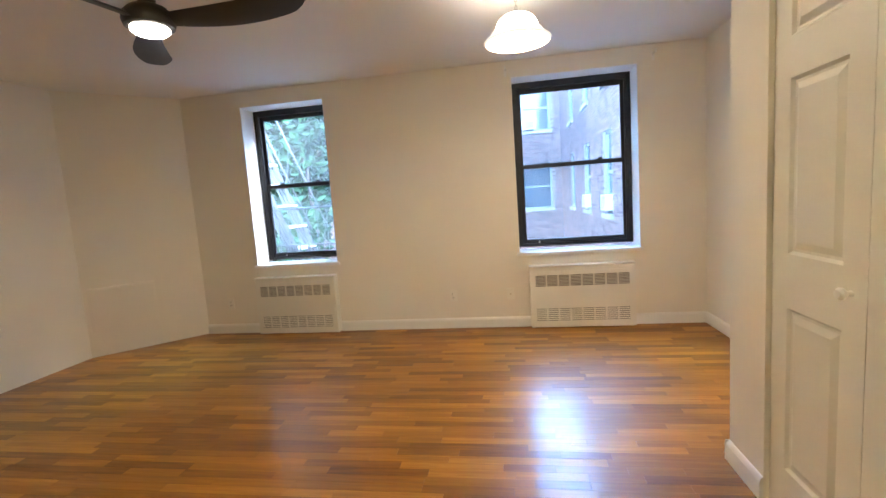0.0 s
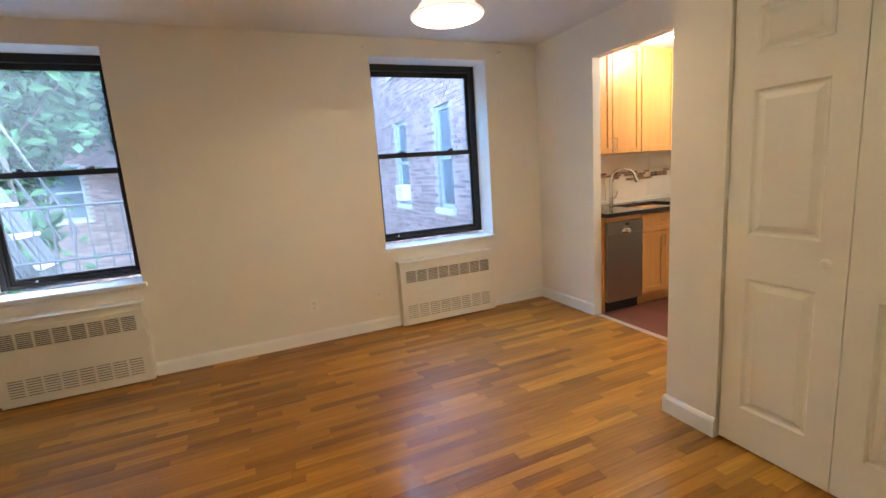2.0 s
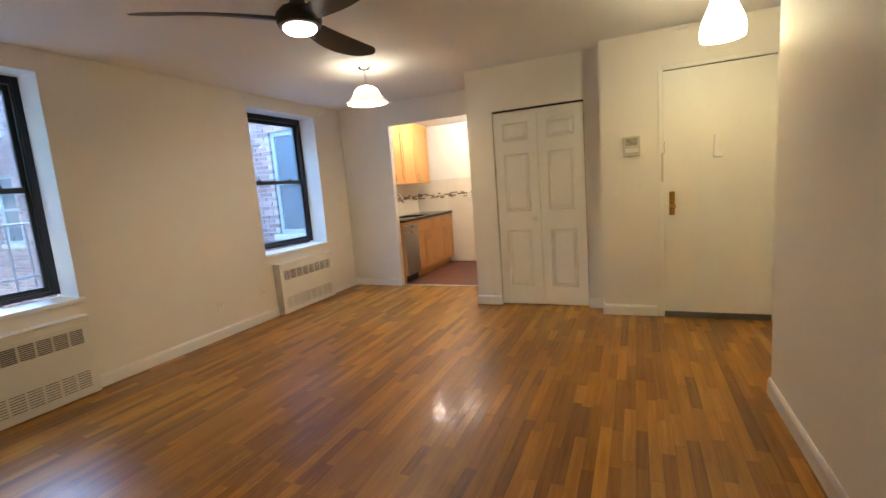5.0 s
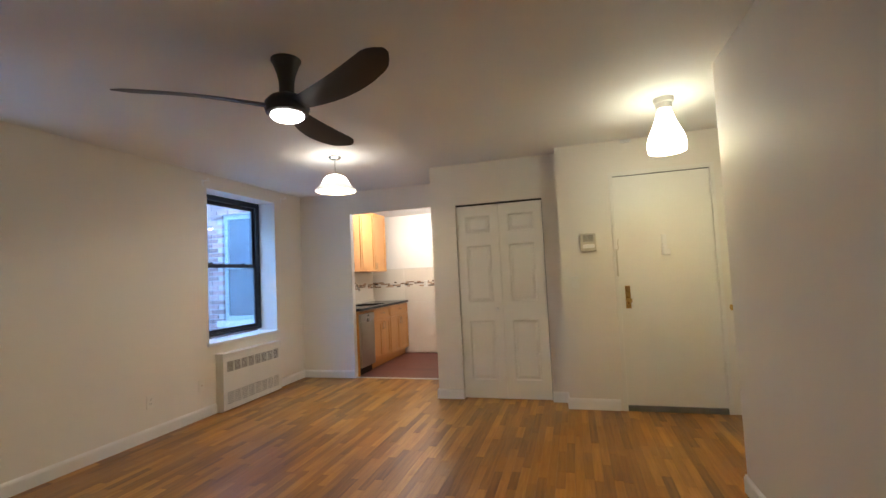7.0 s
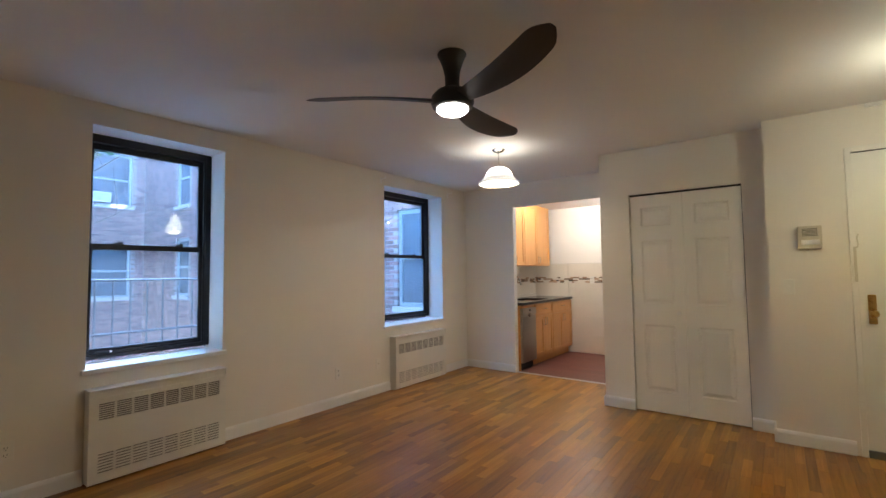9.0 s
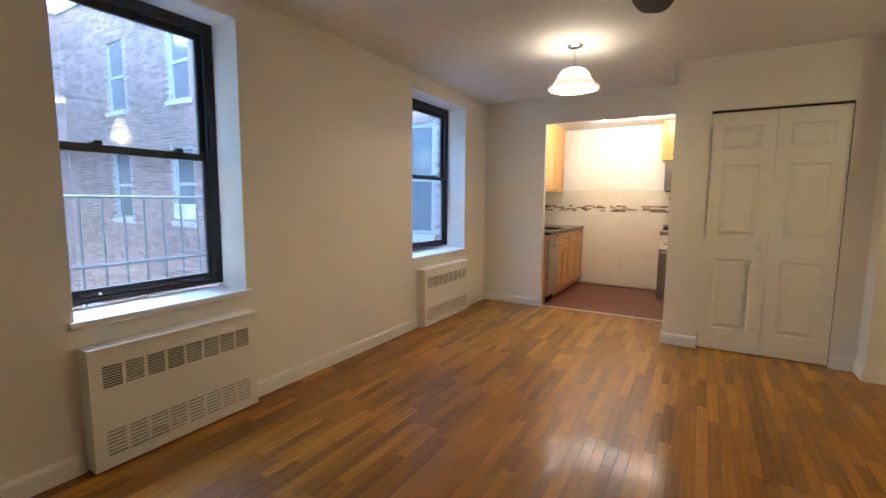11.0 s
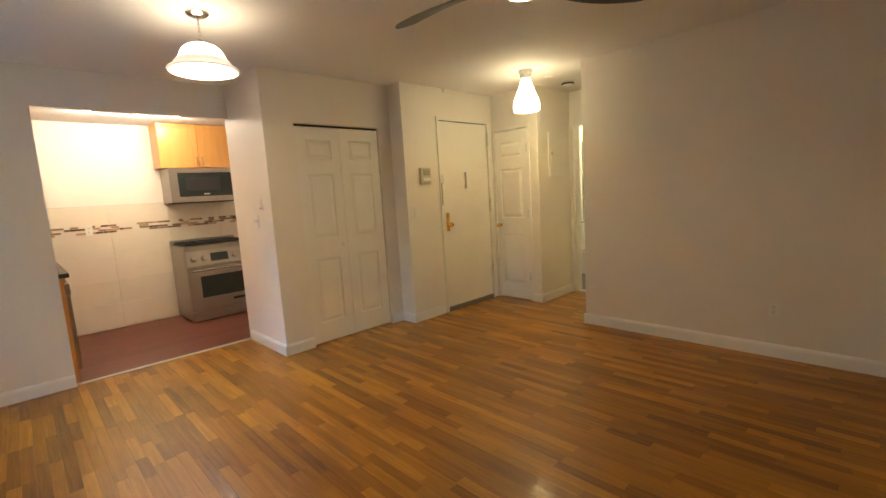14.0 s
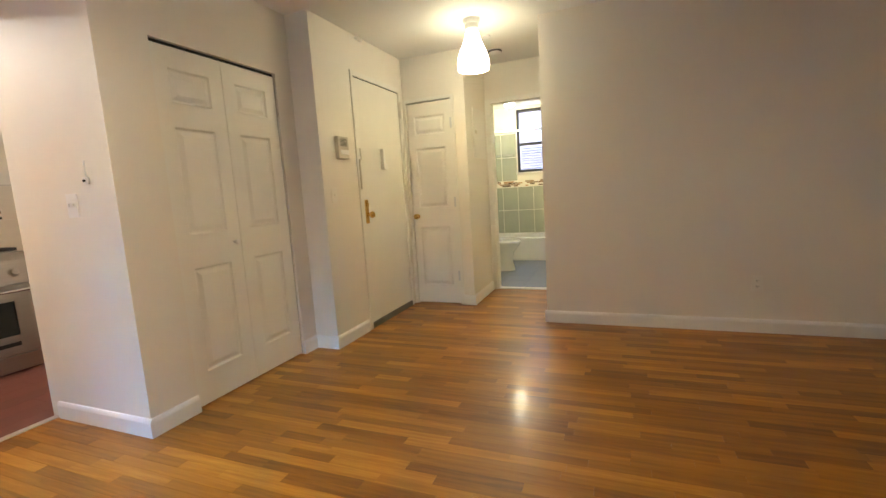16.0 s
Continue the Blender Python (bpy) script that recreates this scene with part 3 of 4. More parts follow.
for a in ((0.0, 0.05, 0, 0.015, 0, 2.13), (-0.69, -0.64, 0, 0.015, 0, 2.13), (-0.64, 0.0, 0, 0.015, 2.08, 2.13), (-0.012, 0.0, -0.12, 0, 0.012, 2.08)):
    box(fr, *a, bevel=0.003)
part("casing", fr, DOORP, bd)

# ---- intercom, electric panel ----
ic = thing("intercom", pose(2.07, 0.722, 1.55, 0, 0, -90), "beige apartment intercom on the wall", "intercom")
part("case", B(-0.07, 0.07, -0.035, 0, -0.085, 0.085, bevel=0.006), BEIGE, ic)
part("buttons", B(-0.05, 0.055, -0.044, -0.034, -0.055, -0.02, bevel=0.003), TRIM, ic, label="row of white buttons")
sp = bmesh.new()
for k in range(6):
    box(sp, -0.045, 0.045, -0.0365, -0.034, 0.01 + k * 0.01, 0.014 + k * 0.01)
part("speaker_slots", sp, DARK, ic)
ep = thing("electric_panel", pose(1.41, -0.85, 1.48, 0, 0, -90), "cream painted fuse box door in the hall", "fuse box")
part("door", B(-0.2, 0.2, -0.012, 0, 0, 0.50, bevel=0.003), DOORP, ep)
part("latch", B(-0.15, -0.12, -0.022, -0.011, 0.24, 0.28, bevel=0.003), BEIGE, ep)


# ---- ceiling fan ----
fan = thing("ceiling_fan", (-0.338, 2.265, 2.47), "matt black three-blade ceiling fan with lit lamp", "ceiling fan")
part("mount", lathe(bmesh.new(), [(0, 0.02), (0.078, 0.02), (0.078, 0.012), (0.066, -0.008), (0.048, -0.06), (0.040, -0.10), (0.038, -0.15), (0.045, -0.175), (0, -0.175)]), FANM, fan, smooth=True)
part("hub", lathe(bmesh.new(), [(0, -0.165), (0.05, -0.168), (0.085, -0.185), (0.112, -0.215), (0.116, -0.245), (0.108, -0.270), (0.098, -0.276), (0, -0.276)]), FANM, fan, smooth=True)
part("lens", lathe(bmesh.new(), [(0.0, -0.2765), (0.084, -0.2765), (0.084, -0.288), (0.070, -0.300), (0.04, -0.306), (0, -0.307)]), LENS, fan, smooth=True, label="glowing opal lamp lens")


def blade(angle):
    bm = bmesh.new()
    top, bot = [], []
    n, k = 22, 8
    for i in range(n + 1):
        s = i / n
        r = 0.06 + 0.72 * s
        c = (0.05 + 0.112 * math.sin(math.pi * (0.08 + 0.66 * s))) * (1 if s < 0.86 else 1 - ((s - 0.86) / 0.14) ** 2 * 0.72)
        sweep = 0.045 * math.sin(math.pi * s) - 0.01 * s
        rise = -0.24 + 0.022 * s ** 1.4
        twist = -radians(22 - 9 * s)
        rt, rb = [], []
        for j in range(k + 1):
            v = j / k - 0.5
            th = (0.013 * (1 - s) + 0.004) * (1 - (2 * v) ** 2)
            y = sweep + c * v * math.cos(twist)
            z = rise + c * v * math.sin(twist)
            rt.append(bm.verts.new((r, y, z + th)))
            rb.append(bm.verts.new((r, y, z - th * 0.6)))
        top.append(rt)
        bot.append(rb)
    for g in (top, bot):
        for a, b in zip(g, g[1:]):
            for j in range(k):
                bm.faces.new((a[j], a[j + 1], b[j + 1], b[j]))
    for a, b in ((top[0], bot[0]), (top[-1], bot[-1])):
        for j in range(k):
            bm.faces.new((a[j], a[j + 1], b[j + 1], b[j]))
    for j in (0, k):
        for i in range(n):
            bm.faces.new((top[i][j], top[i + 1][j], bot[i + 1][j], bot[i][j]))
    bmesh.ops.remove_doubles(bm, verts=bm.verts, dist=0.0004)
    return part("blade", bm, FANM, fan, pose(0, 0, 0, 0, 0, angle), smooth=True)


for ang in (127, 246, 4):
    blade(ang)

# ---- hanging lamps ----
pl = thing("pendant_lamp", (1.425, 3.0, 2.49), "opal glass bell pendant lamp, lit, on chain", "pendant lamp")
part("canopy", lathe(bmesh.new(), [(0, 0), (0.062, 0), (0.062, -0.008), (0.048, -0.022), (0.012, -0.028), (0, -0.028)]), CHROME, pl, smooth=True)
chain = bmesh.new()
for i in range(6):
    z = -0.035 - i * 0.021
    pts = [(0.007 * math.cos(a) * (i % 2), 0.007 * math.cos(a) * (1 - i % 2), z + 0.013 * math.sin(a)) for a in (2 * math.pi * q / 10 for q in range(11))]
    tube(chain, pts, 0.0022, 6)
part("chain", chain, CHROME, pl, smooth=True)
part("socket", lathe(bmesh.new(), [(0, -0.155), (0.012, -0.155), (0.03, -0.168), (0.034, -0.19), (0, -0.19)]), CHROME, pl, smooth=True)
prof = [(0.030, -0.176), (0.052, -0.180), (0.080, -0.194), (0.100, -0.214), (0.112, -0.238), (0.119, -0.262), (0.126, -0.276), (0.138, -0.288), (0.148, -0.304), (0.154, -0.318), (0.164, -0.330), (0.180, -0.340), (0.187, -0.350), (0.184, -0.357)]
prof = [(r * 1.04, -0.176 + (z + 0.176) * 0.86) for r, z in prof]
inner = [(r - 0.006, z - 0.003) for r, z in prof[::-1]]
part("shade", lathe(bmesh.new(), prof[:8] + inner[4:], steps=48), SHADE, pl, smooth=True, label="ribbed opal glass bell shade, glowing")
# The rim's dimmer glow imitates shading, so the flare reads against the bell.
part("rim", lathe(bmesh.new(), prof[7:] + inner[:5], steps=48), RIM, pl, smooth=True, label="flared opal rim of the shade, weaker glow as its shading")

hl = thing("hall_lamp", (1.11, 0.18, 2.49), "white glass bell ceiling lamp, lit", "pendant lamp")
part("base", lathe(bmesh.new(), [(0, 0), (0.068, 0), (0.064, -0.03), (0.055, -0.038), (0.052, -0.075), (0.040, -0.085), (0, -0.085)]), TRIM, hl, smooth=True)
prof = [(0.040, -0.085), (0.052, -0.10), (0.062, -0.14), (0.085, -0.20), (0.112, -0.26), (0.126, -0.31), (0.128, -0.35), (0.122, -0.385)]
part("shade", lathe(bmesh.new(), prof + [(r - 0.006, z) for r, z in prof[::-1]], steps=40), SHADEH, hl, smooth=True, label="white glass bell shade, glowing")

sd = thing("smoke_detector", (1.15, -0.68, 2.49), "round smoke detector with dark vent ring", "smoke detector")
part("body", lathe(bmesh.new(), [(0, 0), (0.065, 0), (0.065, -0.02), (0.05, -0.032), (0, -0.034)]), TRIM, sd, smooth=True)
part("vent", lathe(bmesh.new(), [(0.066, -0.008), (0.068, -0.012), (0.066, -0.022), (0.062, -0.024)]), DARK, sd)
cl = thing("ceiling_sensor", (1.12, -0.25, 2.49), "small white round ceiling cover", "ceiling cover")
part("cap", lathe(bmesh.new(), [(0, 0), (0.045, 0), (0.04, -0.012), (0, -0.014)]), TRIM, cl, smooth=True)


# ---- kitchen ----
KE = 4.93
DOWNLIGHTS = ((4.14, 2.48), (4.20, 2.84), (4.17, 3.28), (3.87, 3.68))


def cabinet_door(parent, x0, x1, z0, z1, handle=None, name="door"):
    """A shaker front facing local -y at y = 0, proud of the carcass."""
    bm = bmesh.new()
    r = 0.055 if z1 - z0 > 0.25 else 0.03
    for a in ((x0, x0 + r, z0, z1), (x1 - r, x1, z0, z1), (x0 + r, x1 - r, z0, z0 + r), (x0 + r, x1 - r, z1 - r, z1)):
        box(bm, a[0], a[1], -0.02, 0, a[2], a[3], bevel=0.002)
    box(bm, x0 + r, x1 - r, -0.011, 0, z0 + r, z1 - r)
    d = part(name, bm, CAB, parent)
    if handle:
        hx, hz, up = handle
        hb = bmesh.new()
        a, b = ((hx, hz - 0.05), (hx, hz + 0.05)) if up else ((hx - 0.05, hz), (hx + 0.05, hz))
        tube(hb, [(a[0], -0.018, a[1]), (a[0], -0.045, a[1]), (b[0], -0.045, b[1]), (b[0], -0.018, b[1])], 0.005, 8)
        part("handle", hb, CHROME, d, smooth=True, label="brushed nickel handle")
    return d


def base_unit(x0, x1, label):
    e = thing("base_cabinet", (x0, 3.70, 0), label, "cabinet", "kitchen base cabinets")
    w = x1 - x0
    bm = B(0, w, 0, 0.61, 0.10, 0.868)
    box(bm, 0, w, 0.06, 0.61, 0, 0.10)
    part("body", bm, CAB, e)
    part("toe_kick", B(0.002, w - 0.002, 0.05, 0.058, 0.0, 0.098), CAB, e)
    cabinet_door(e, 0.006, w - 0.006, 0.70, 0.855, (w / 2, 0.785, False), "drawer")
    cabinet_door(e, 0.006, w / 2 - 0.002, 0.115, 0.685, (w / 2 - 0.035, 0.60, True))
    cabinet_door(e, w / 2 + 0.002, w - 0.006, 0.115, 0.685, (w / 2 + 0.035, 0.60, True))
    return e


base_unit(3.56, 4.165, "maple sink base cabinet with shaker doors")
base_unit(4.168, KE - 0.004, "maple base cabinet with drawer and doors")
filler = thing("filler_panel", (3.131, 3.70, 0), "narrow maple filler panel beside the dishwasher", "panel")
part("panel", B(0, 0.012, 0, 0.6, 0, 0.868), CAB, filler)
part("rail", B(0.012, 0.425, -0.012, 0.02, 0.828, 0.868), CAB, filler)

dw = thing("dishwasher", (3.144, 3.70, 0), "slim stainless steel dishwasher under the counter", "dishwasher")
part("body", B(0.002, 0.418, 0.02, 0.58, 0.08, 0.824), DARK, dw)
part("door", B(0.004, 0.416, -0.03, 0.02, 0.105, 0.72, bevel=0.006), STEEL, dw)
part("panel", B(0.004, 0.416, -0.035, 0.02, 0.724, 0.822, bevel=0.006), STEEL, dw)
bm = bmesh.new()
lathe(bm, [(0, 0), (0.045, 0.0), (0.055, 0.006), (0.03, 0.014), (0, 0.016)], (0.21, -0.034, 0.735), 24, Matrix.Rotation(radians(90), 4, 'X') @ Matrix.Diagonal((1.0, 0.5, 1, 1)))
part("handle", bm, CHROME, dw, smooth=True, label="scooped chrome handle")
part("display", B(0.20, 0.24, -0.0375, -0.034, 0.785, 0.805), DARK, dw)
part("plinth", B(0.004, 0.416, 0.03, 0.05, 0.0, 0.10), DARK, dw)

ct = thing("countertop", (3.132, 3.66, 0.87), "dark polished granite countertop with a sink cut-out", "countertop")
bm = bmesh.new()
L = KE - 3.132 - 0.002
for a in ((0, 0.50, 0, 0.657), (1.10, L, 0, 0.657), (0.50, 1.10, 0, 0.10), (0.50, 1.10, 0.50, 0.657)):
    box(bm, a[0], a[1], a[2], a[3], 0, 0.035)
part("slab", bm, GRANITE, ct)
part("upstand", B(0, L, 0.635, 0.655, 0.0352, 0.075, bevel=0.003), TILE, ct, label="pale upstand")
sink = thing("sink", (3.622, 3.76, 0.70), "stainless undermount kitchen sink", "sink")
bm = bmesh.new()
for a in ((0, 0.6, 0, 0.4, 0, 0.01), (0, 0.01, 0, 0.4, 0.01, 0.169), (0.59, 0.6, 0, 0.4, 0.01, 0.169), (0.01, 0.59, 0, 0.01, 0.01, 0.169), (0.01, 0.59, 0.39, 0.4, 0.01, 0.169)):
    box(bm, *a)
part("basin", bm, STEEL, sink)
fc = thing("faucet", (3.70, 4.20, 0.905), "brushed nickel gooseneck kitchen faucet", "faucet")
bm = lathe(bmesh.new(), [(0, 0), (0.028, 0), (0.028, 0.01), (0.018, 0.02), (0.016, 0.10), (0, 0.10)])
pts = [(0, 0, 0.08), (0, 0, 0.26)] + [(0.10 - 0.10 * math.cos(a), -0.06 + 0.06 * math.cos(a), 0.26 + 0.10 * math.sin(a)) for a in (math.pi * k / 12 for k in range(1, 11))] + [(0.215, -0.128, 0.22)]
tube(bm, pts, [0.013] * (len(pts) - 2) + [0.016, 0.019], 14)
part("spout", bm, CHROME, fc, smooth=True)
part("lever", tube(bmesh.new(), [(0.0, -0.016, 0.06), (0.03, -0.03, 0.08), (0.05, -0.035, 0.14)], 0.006, 8), CHROME, fc, smooth=True)


def wall_unit(name, m, w, h, d, doors, label, handles_z):
    e = thing(name, m, label, "cabinet", "kitchen wall cabinets")
    part("body", B(0, w, 0.001, d, 0, h), CAB, e)
    step = w / doors
    for i in range(doors):
        hx = step * (i + 1) - 0.03 if i % 2 == 0 else step * i + 0.03
        cabinet_door(e, step * i + 0.003, step * (i + 1) - 0.003, 0.003, h - 0.003, (hx, handles_z, True))
    return e


wall_unit("wall_cabinet", pose(3.133, 3.98, 1.415), 0.712, 0.96, 0.335, 2, "tall maple wall cabinet with two doors", 0.09)
wall_unit("wall_cabinet", pose(3.848, 3.98, 1.415), 0.89, 0.96, 0.335, 2, "tall maple wall cabinet with two doors", 0.09)
wall_unit("wall_cabinet", pose(4.60, 2.60, 1.85, 0, 0, -90), 0.84, 0.525, 0.325, 2, "maple wall cabinet above the microwave", 0.08)

# microwave, facing -x
mw = thing("microwave", pose(4.53, 2.545, 1.435, 0, 0, -90), "stainless over-range microwave with dark glass door", "microwave")
part("body", B(0, 0.765, 0.02, 0.395, 0, 0.408, bevel=0.004), STEEL, mw)
door = bmesh.new()
holed(door, "y", -0.012, 0.02, 0.0, 0.765, 0.0, 0.408, [(0.09, 0.70, 0.065, 0.352)])
part("door", door, STEEL, mw)
part("glass", B(0.09, 0.70, -0.004, 0.019, 0.065, 0.352), OVENG, mw, label="dark door glass")
part("window", B(0.17, 0.56, -0.0065, -0.0035, 0.135, 0.30, bevel=0.001), IRON, mw)
part("vent", B(0.02, 0.745, 0.0, 0.30, -0.012, -0.0005), DARK, mw)
part("badge", B(0.36, 0.43, -0.0065, -0.0035, 0.085, 0.10), SILVER, mw)

# range, facing -x
rg = thing("range", pose(4.285, 2.545, 0, 0, 0, -90), "stainless steel gas range with oven and knobs", "stove")
part("body", B(0.0, 0.755, 0.03, 0.63, 0.02, 0.885), STEEL, rg)
part("drawer", B(0.002, 0.753, -0.004, 0.03, 0.01, 0.13, bevel=0.004), STEEL, rg)
od = bmesh.new()
holed(od, "y", -0.016, 0.03, 0.002, 0.753, 0.142, 0.665, [(0.13, 0.625, 0.285, 0.545)])
oven = part("oven_door", od, STEEL, rg)
part("oven_window", B(0.13, 0.625, -0.008, 0.029, 0.285, 0.545), OVENG, oven, label="dark greenish oven glass")
part("badge", B(0.47, 0.62, -0.019, -0.015, 0.205, 0.235), DARK, oven)
hb = tube(bmesh.new(), [(0.04, -0.062, 0.625), (0.715, -0.062, 0.625)], 0.013, 12)
for x in (0.07, 0.685):
    tube(hb, [(x, -0.014, 0.625), (x, -0.06, 0.625)], 0.008, 8)
part("handle", hb, CHROME, oven, smooth=True)
pn = bmesh.new()
vs = [pn.verts.new(v) for v in ((0, -0.02, 0.675), (0.755, -0.02, 0.675), (0.755, 0.03, 0.85), (0, 0.03, 0.85), (0, 0.06, 0.675), (0.755, 0.06, 0.675), (0.755, 0.06, 0.85), (0, 0.06, 0.85))]
for f in ((0, 1, 2, 3), (4, 5, 6, 7), (0, 1, 5, 4), (3, 2, 6, 7), (0, 3, 7, 4), (1, 2, 6, 5)):
    pn.faces.new([vs[i] for i in f])
panel = part("control_panel", pn, STEEL, rg)
tilt = Matrix.Rotation(radians(90 - 16), 4, 'X')
for x in (0.08, 0.195, 0.545, 0.66):
    part("knob", lathe(bmesh.new(), [(0, 0), (0.034, 0.0), (0.034, 0.008), (0.027, 0.012), (0.024, 0.034), (0, 0.036)], (x, 0.004, 0.757), 22, tilt), STEEL, panel, smooth=True)
part("display", box(bmesh.new(), -0.1, 0.1, -0.05, 0.05, -0.002, 0.003), OVENG, panel, Matrix.Translation((0.37, 0.003, 0.762)) @ tilt)
part("cooktop", B(-0.004, 0.759, -0.012, 0.63, 0.885, 0.91, bevel=0.005), STEEL, rg)
gr = bmesh.new()
for i in range(3):
    x0 = 0.03 + i * 0.235
    for a in ((x0, x0 + 0.225, 0.05, 0.062), (x0, x0 + 0.225, 0.53, 0.542), (x0, x0 + 0.012, 0.062, 0.53), (x0 + 0.213, x0 + 0.225, 0.062, 0.53), (x0 + 0.106, x0 + 0.118, 0.062, 0.53), (x0 + 0.012, x0 + 0.213, 0.18, 0.19), (x0 + 0.012, x0 + 0.213, 0.40, 0.41)):
        box(gr, *a, 0.918, 0.94)
for x in (0.14, 0.38, 0.61):
    for y in (0.18, 0.41):
        lathe(gr, [(0.045, 0.9105), (0.045, 0.918), (0.03, 0.926), (0, 0.926)], (x, y, 0), 18)
part("grates", gr, IRON, rg, label="black cast iron grates")
part("backguard", B(0.0, 0.755, 0.56, 0.64, 0.91, 0.965, bevel=0.004), STEEL, rg)

for kx, ky in DOWNLIGHTS:
    dl = thing("downlight", (kx, ky, 2.38), "small round recessed ceiling downlight, lit", "downlight", "kitchen downlights")
    part("ring", lathe(bmesh.new(), [(0.055, 0), (0.055, -0.006), (0.042, -0.010), (0.036, -0.003)], steps=24), TRIM, dl, smooth=True)
    part("lens", lathe(bmesh.new(), [(0.038, -0.003), (0.03, -0.014), (0, -0.018)], steps=24), LENS, dl, smooth=True)
plate_on(pose(KE - 0.012, 3.32, 1.18, 0, 0, -90), "white outlet on the tiled kitchen wall", "kitchen outlet", "outlet")


# ---- bathroom ----
tb = thing("bathtub", (0.5, -3.87, 0), "white built-in bathtub with apron", "bathtub")
bm = bmesh.new()
W = 1.7
for a in ((0, W, 0.70, 0.76, 0, 0.33), (0, W, 0.68, 0.775, 0.33, 0.365), (0, W, 0, 0.06, 0, 0.365), (0, 0.09, 0.06, 0.70, 0, 0.365), (W - 0.09, W, 0.06, 0.70, 0, 0.365), (0.09, W - 0.09, 0.06, 0.70, 0, 0.06)):
    box(bm, *a, bevel=0.008)
part("tub", bm, CERAMIC, tb)
tl = thing("toilet", pose(2.08, -2.30, 0, 0, 0, 90), "white ceramic toilet with lid down", "toilet")
ov = Matrix.Diagonal((0.82, 1.15, 1, 1))
bm = lathe(bmesh.new(), [(0, 0), (0.13, 0), (0.125, 0.05), (0.10, 0.15), (0.12, 0.26), (0.19, 0.36), (0.205, 0.39), (0, 0.39)], (0, 0.52, 0), 28, ov)
box(bm, -0.10, 0.10, 0.18, 0.45, 0.0, 0.36, bevel=0.02)
part("bowl", bm, CERAMIC, tl, smooth=True)
part("lid", lathe(bmesh.new(), [(0, 0.39), (0.21, 0.39), (0.215, 0.405), (0.20, 0.425), (0, 0.43)], (0, 0.51, 0), 28, ov), CERAMIC, tl, smooth=True)
part("tank", B(-0.22, 0.22, 0.0, 0.20, 0.38, 0.74, bevel=0.02), CERAMIC, tl)
part("tank_lid", B(-0.23, 0.23, -0.0, 0.215, 0.742, 0.775, bevel=0.01), CERAMIC, tl)
rod = thing("shower_rod", (0.5, -3.12, 2.0), "white shower curtain rod across the bath", "shower rod")
part("bar", tube(bmesh.new(), [(0, 0, 0), (1.7, 0, 0)], 0.014, 12), TRIM, rod, smooth=True)
towel = thing("towel_bar", (1.72, -3.855, 1.70), "chrome towel bar on the tiled wall", "towel bar")
bm = tube(bmesh.new(), [(0, 0.06, 0), (0.45, 0.06, 0)], 0.008, 10)
for x in (0.01, 0.44):
    box(bm, x - 0.01, x + 0.01, 0, 0.065, -0.015, 0.015, bevel=0.003)
part("bar", bm, CHROME, towel)
bl = thing("ceiling_lamp", (1.56, -3.0, 2.492), "round glass bathroom ceiling lamp, lit", "ceiling lamp")
part("base", lathe(bmesh.new(), [(0, 0), (0.06, 0), (0.055, -0.04), (0, -0.04)]), TRIM, bl, smooth=True)
part("globe", lathe(bmesh.new(), [(0, -0.04), (0.05, -0.05), (0.075, -0.09), (0.07, -0.13), (0.04, -0.155), (0, -0.16)], steps=24), LENS, bl, smooth=True)
bw = tagged(new("window_3"), "dark-framed bathroom window with half-drawn blind", "window", kind="structure")
bw.location = (0.95, -3.96, 0)
bm = bmesh.new()
for a in ((0, 0.71, 0, 0.05, 1.40, 1.44), (0, 0.71, 0, 0.05, 2.39, 2.44), (0, 0.04, 0, 0.05, 1.44, 2.39), (0.67, 0.71, 0, 0.05, 1.44, 2.39), (0.04, 0.67, 0, 0.05, 1.84, 1.89)):
    box(bm, *a, bevel=0.003)
part("frame", bm, BLACK, bw)
g = part("pane", B(0.04, 0.67, 0.02, 0.024, 1.44, 2.39), PANE, bw)
g.visible_shadow = False
bm = bmesh.new()
for k in range(9):
    m4 = Matrix.Translation((0.355, -0.03, 1.46 + k * 0.042)) @ Matrix.Rotation(radians(30), 4, 'X') @ Matrix.Diagonal((0.62, 0.04, 0.002, 1))
    bmesh.ops.create_cube(bm, size=1, matrix=m4)
part("grille", bm, GRIM, bw, label="dark bars outside the lower pane")
part("sill", B(-0.02, 0.73, 0.05, 0.115, 1.375, 1.399, bevel=0.003), TRIM, bw)


class Blocks:
    """Many plain blocks gathered into one mesh."""
    def __init__(self):
        self.v, self.f = [], []

    def add(self, x0, x1, y0, y1, z0, z1):
        n = len(self.v)
        self.v += [(x, y, z) for x in (x0, x1) for y in (y0, y1) for z in (z0, z1)]
        self.f += [tuple(n + i for i in q) for q in ((0, 1, 3, 2), (4, 6, 7, 5), (0, 4, 5, 1), (2, 3, 7, 6), (0, 2, 6, 4), (1, 5, 7, 3))]

    def done(self, name, material, parent, m=None):
        me = bpy.data.meshes.new(name)
        me.from_pydata(self.v, [], self.f)
        me.materials.append(material)
        ob = new(name, me)
        ob.parent = parent
        if m is not None:
            ob.matrix_basis = m
        return tagged(ob, kind="stuff")


# ---- outside ----
tagged(part("ground", B(-250, 250, 4.81, 500, -3.4, -3.2), EARTH), "grey paved courtyard ground", "ground", kind="structure")
tagged(part("ground_back", B(-250, 250, -500, -4.06, -3.4, -3.2), EARTH), "grey paved courtyard ground", "ground", kind="structure")


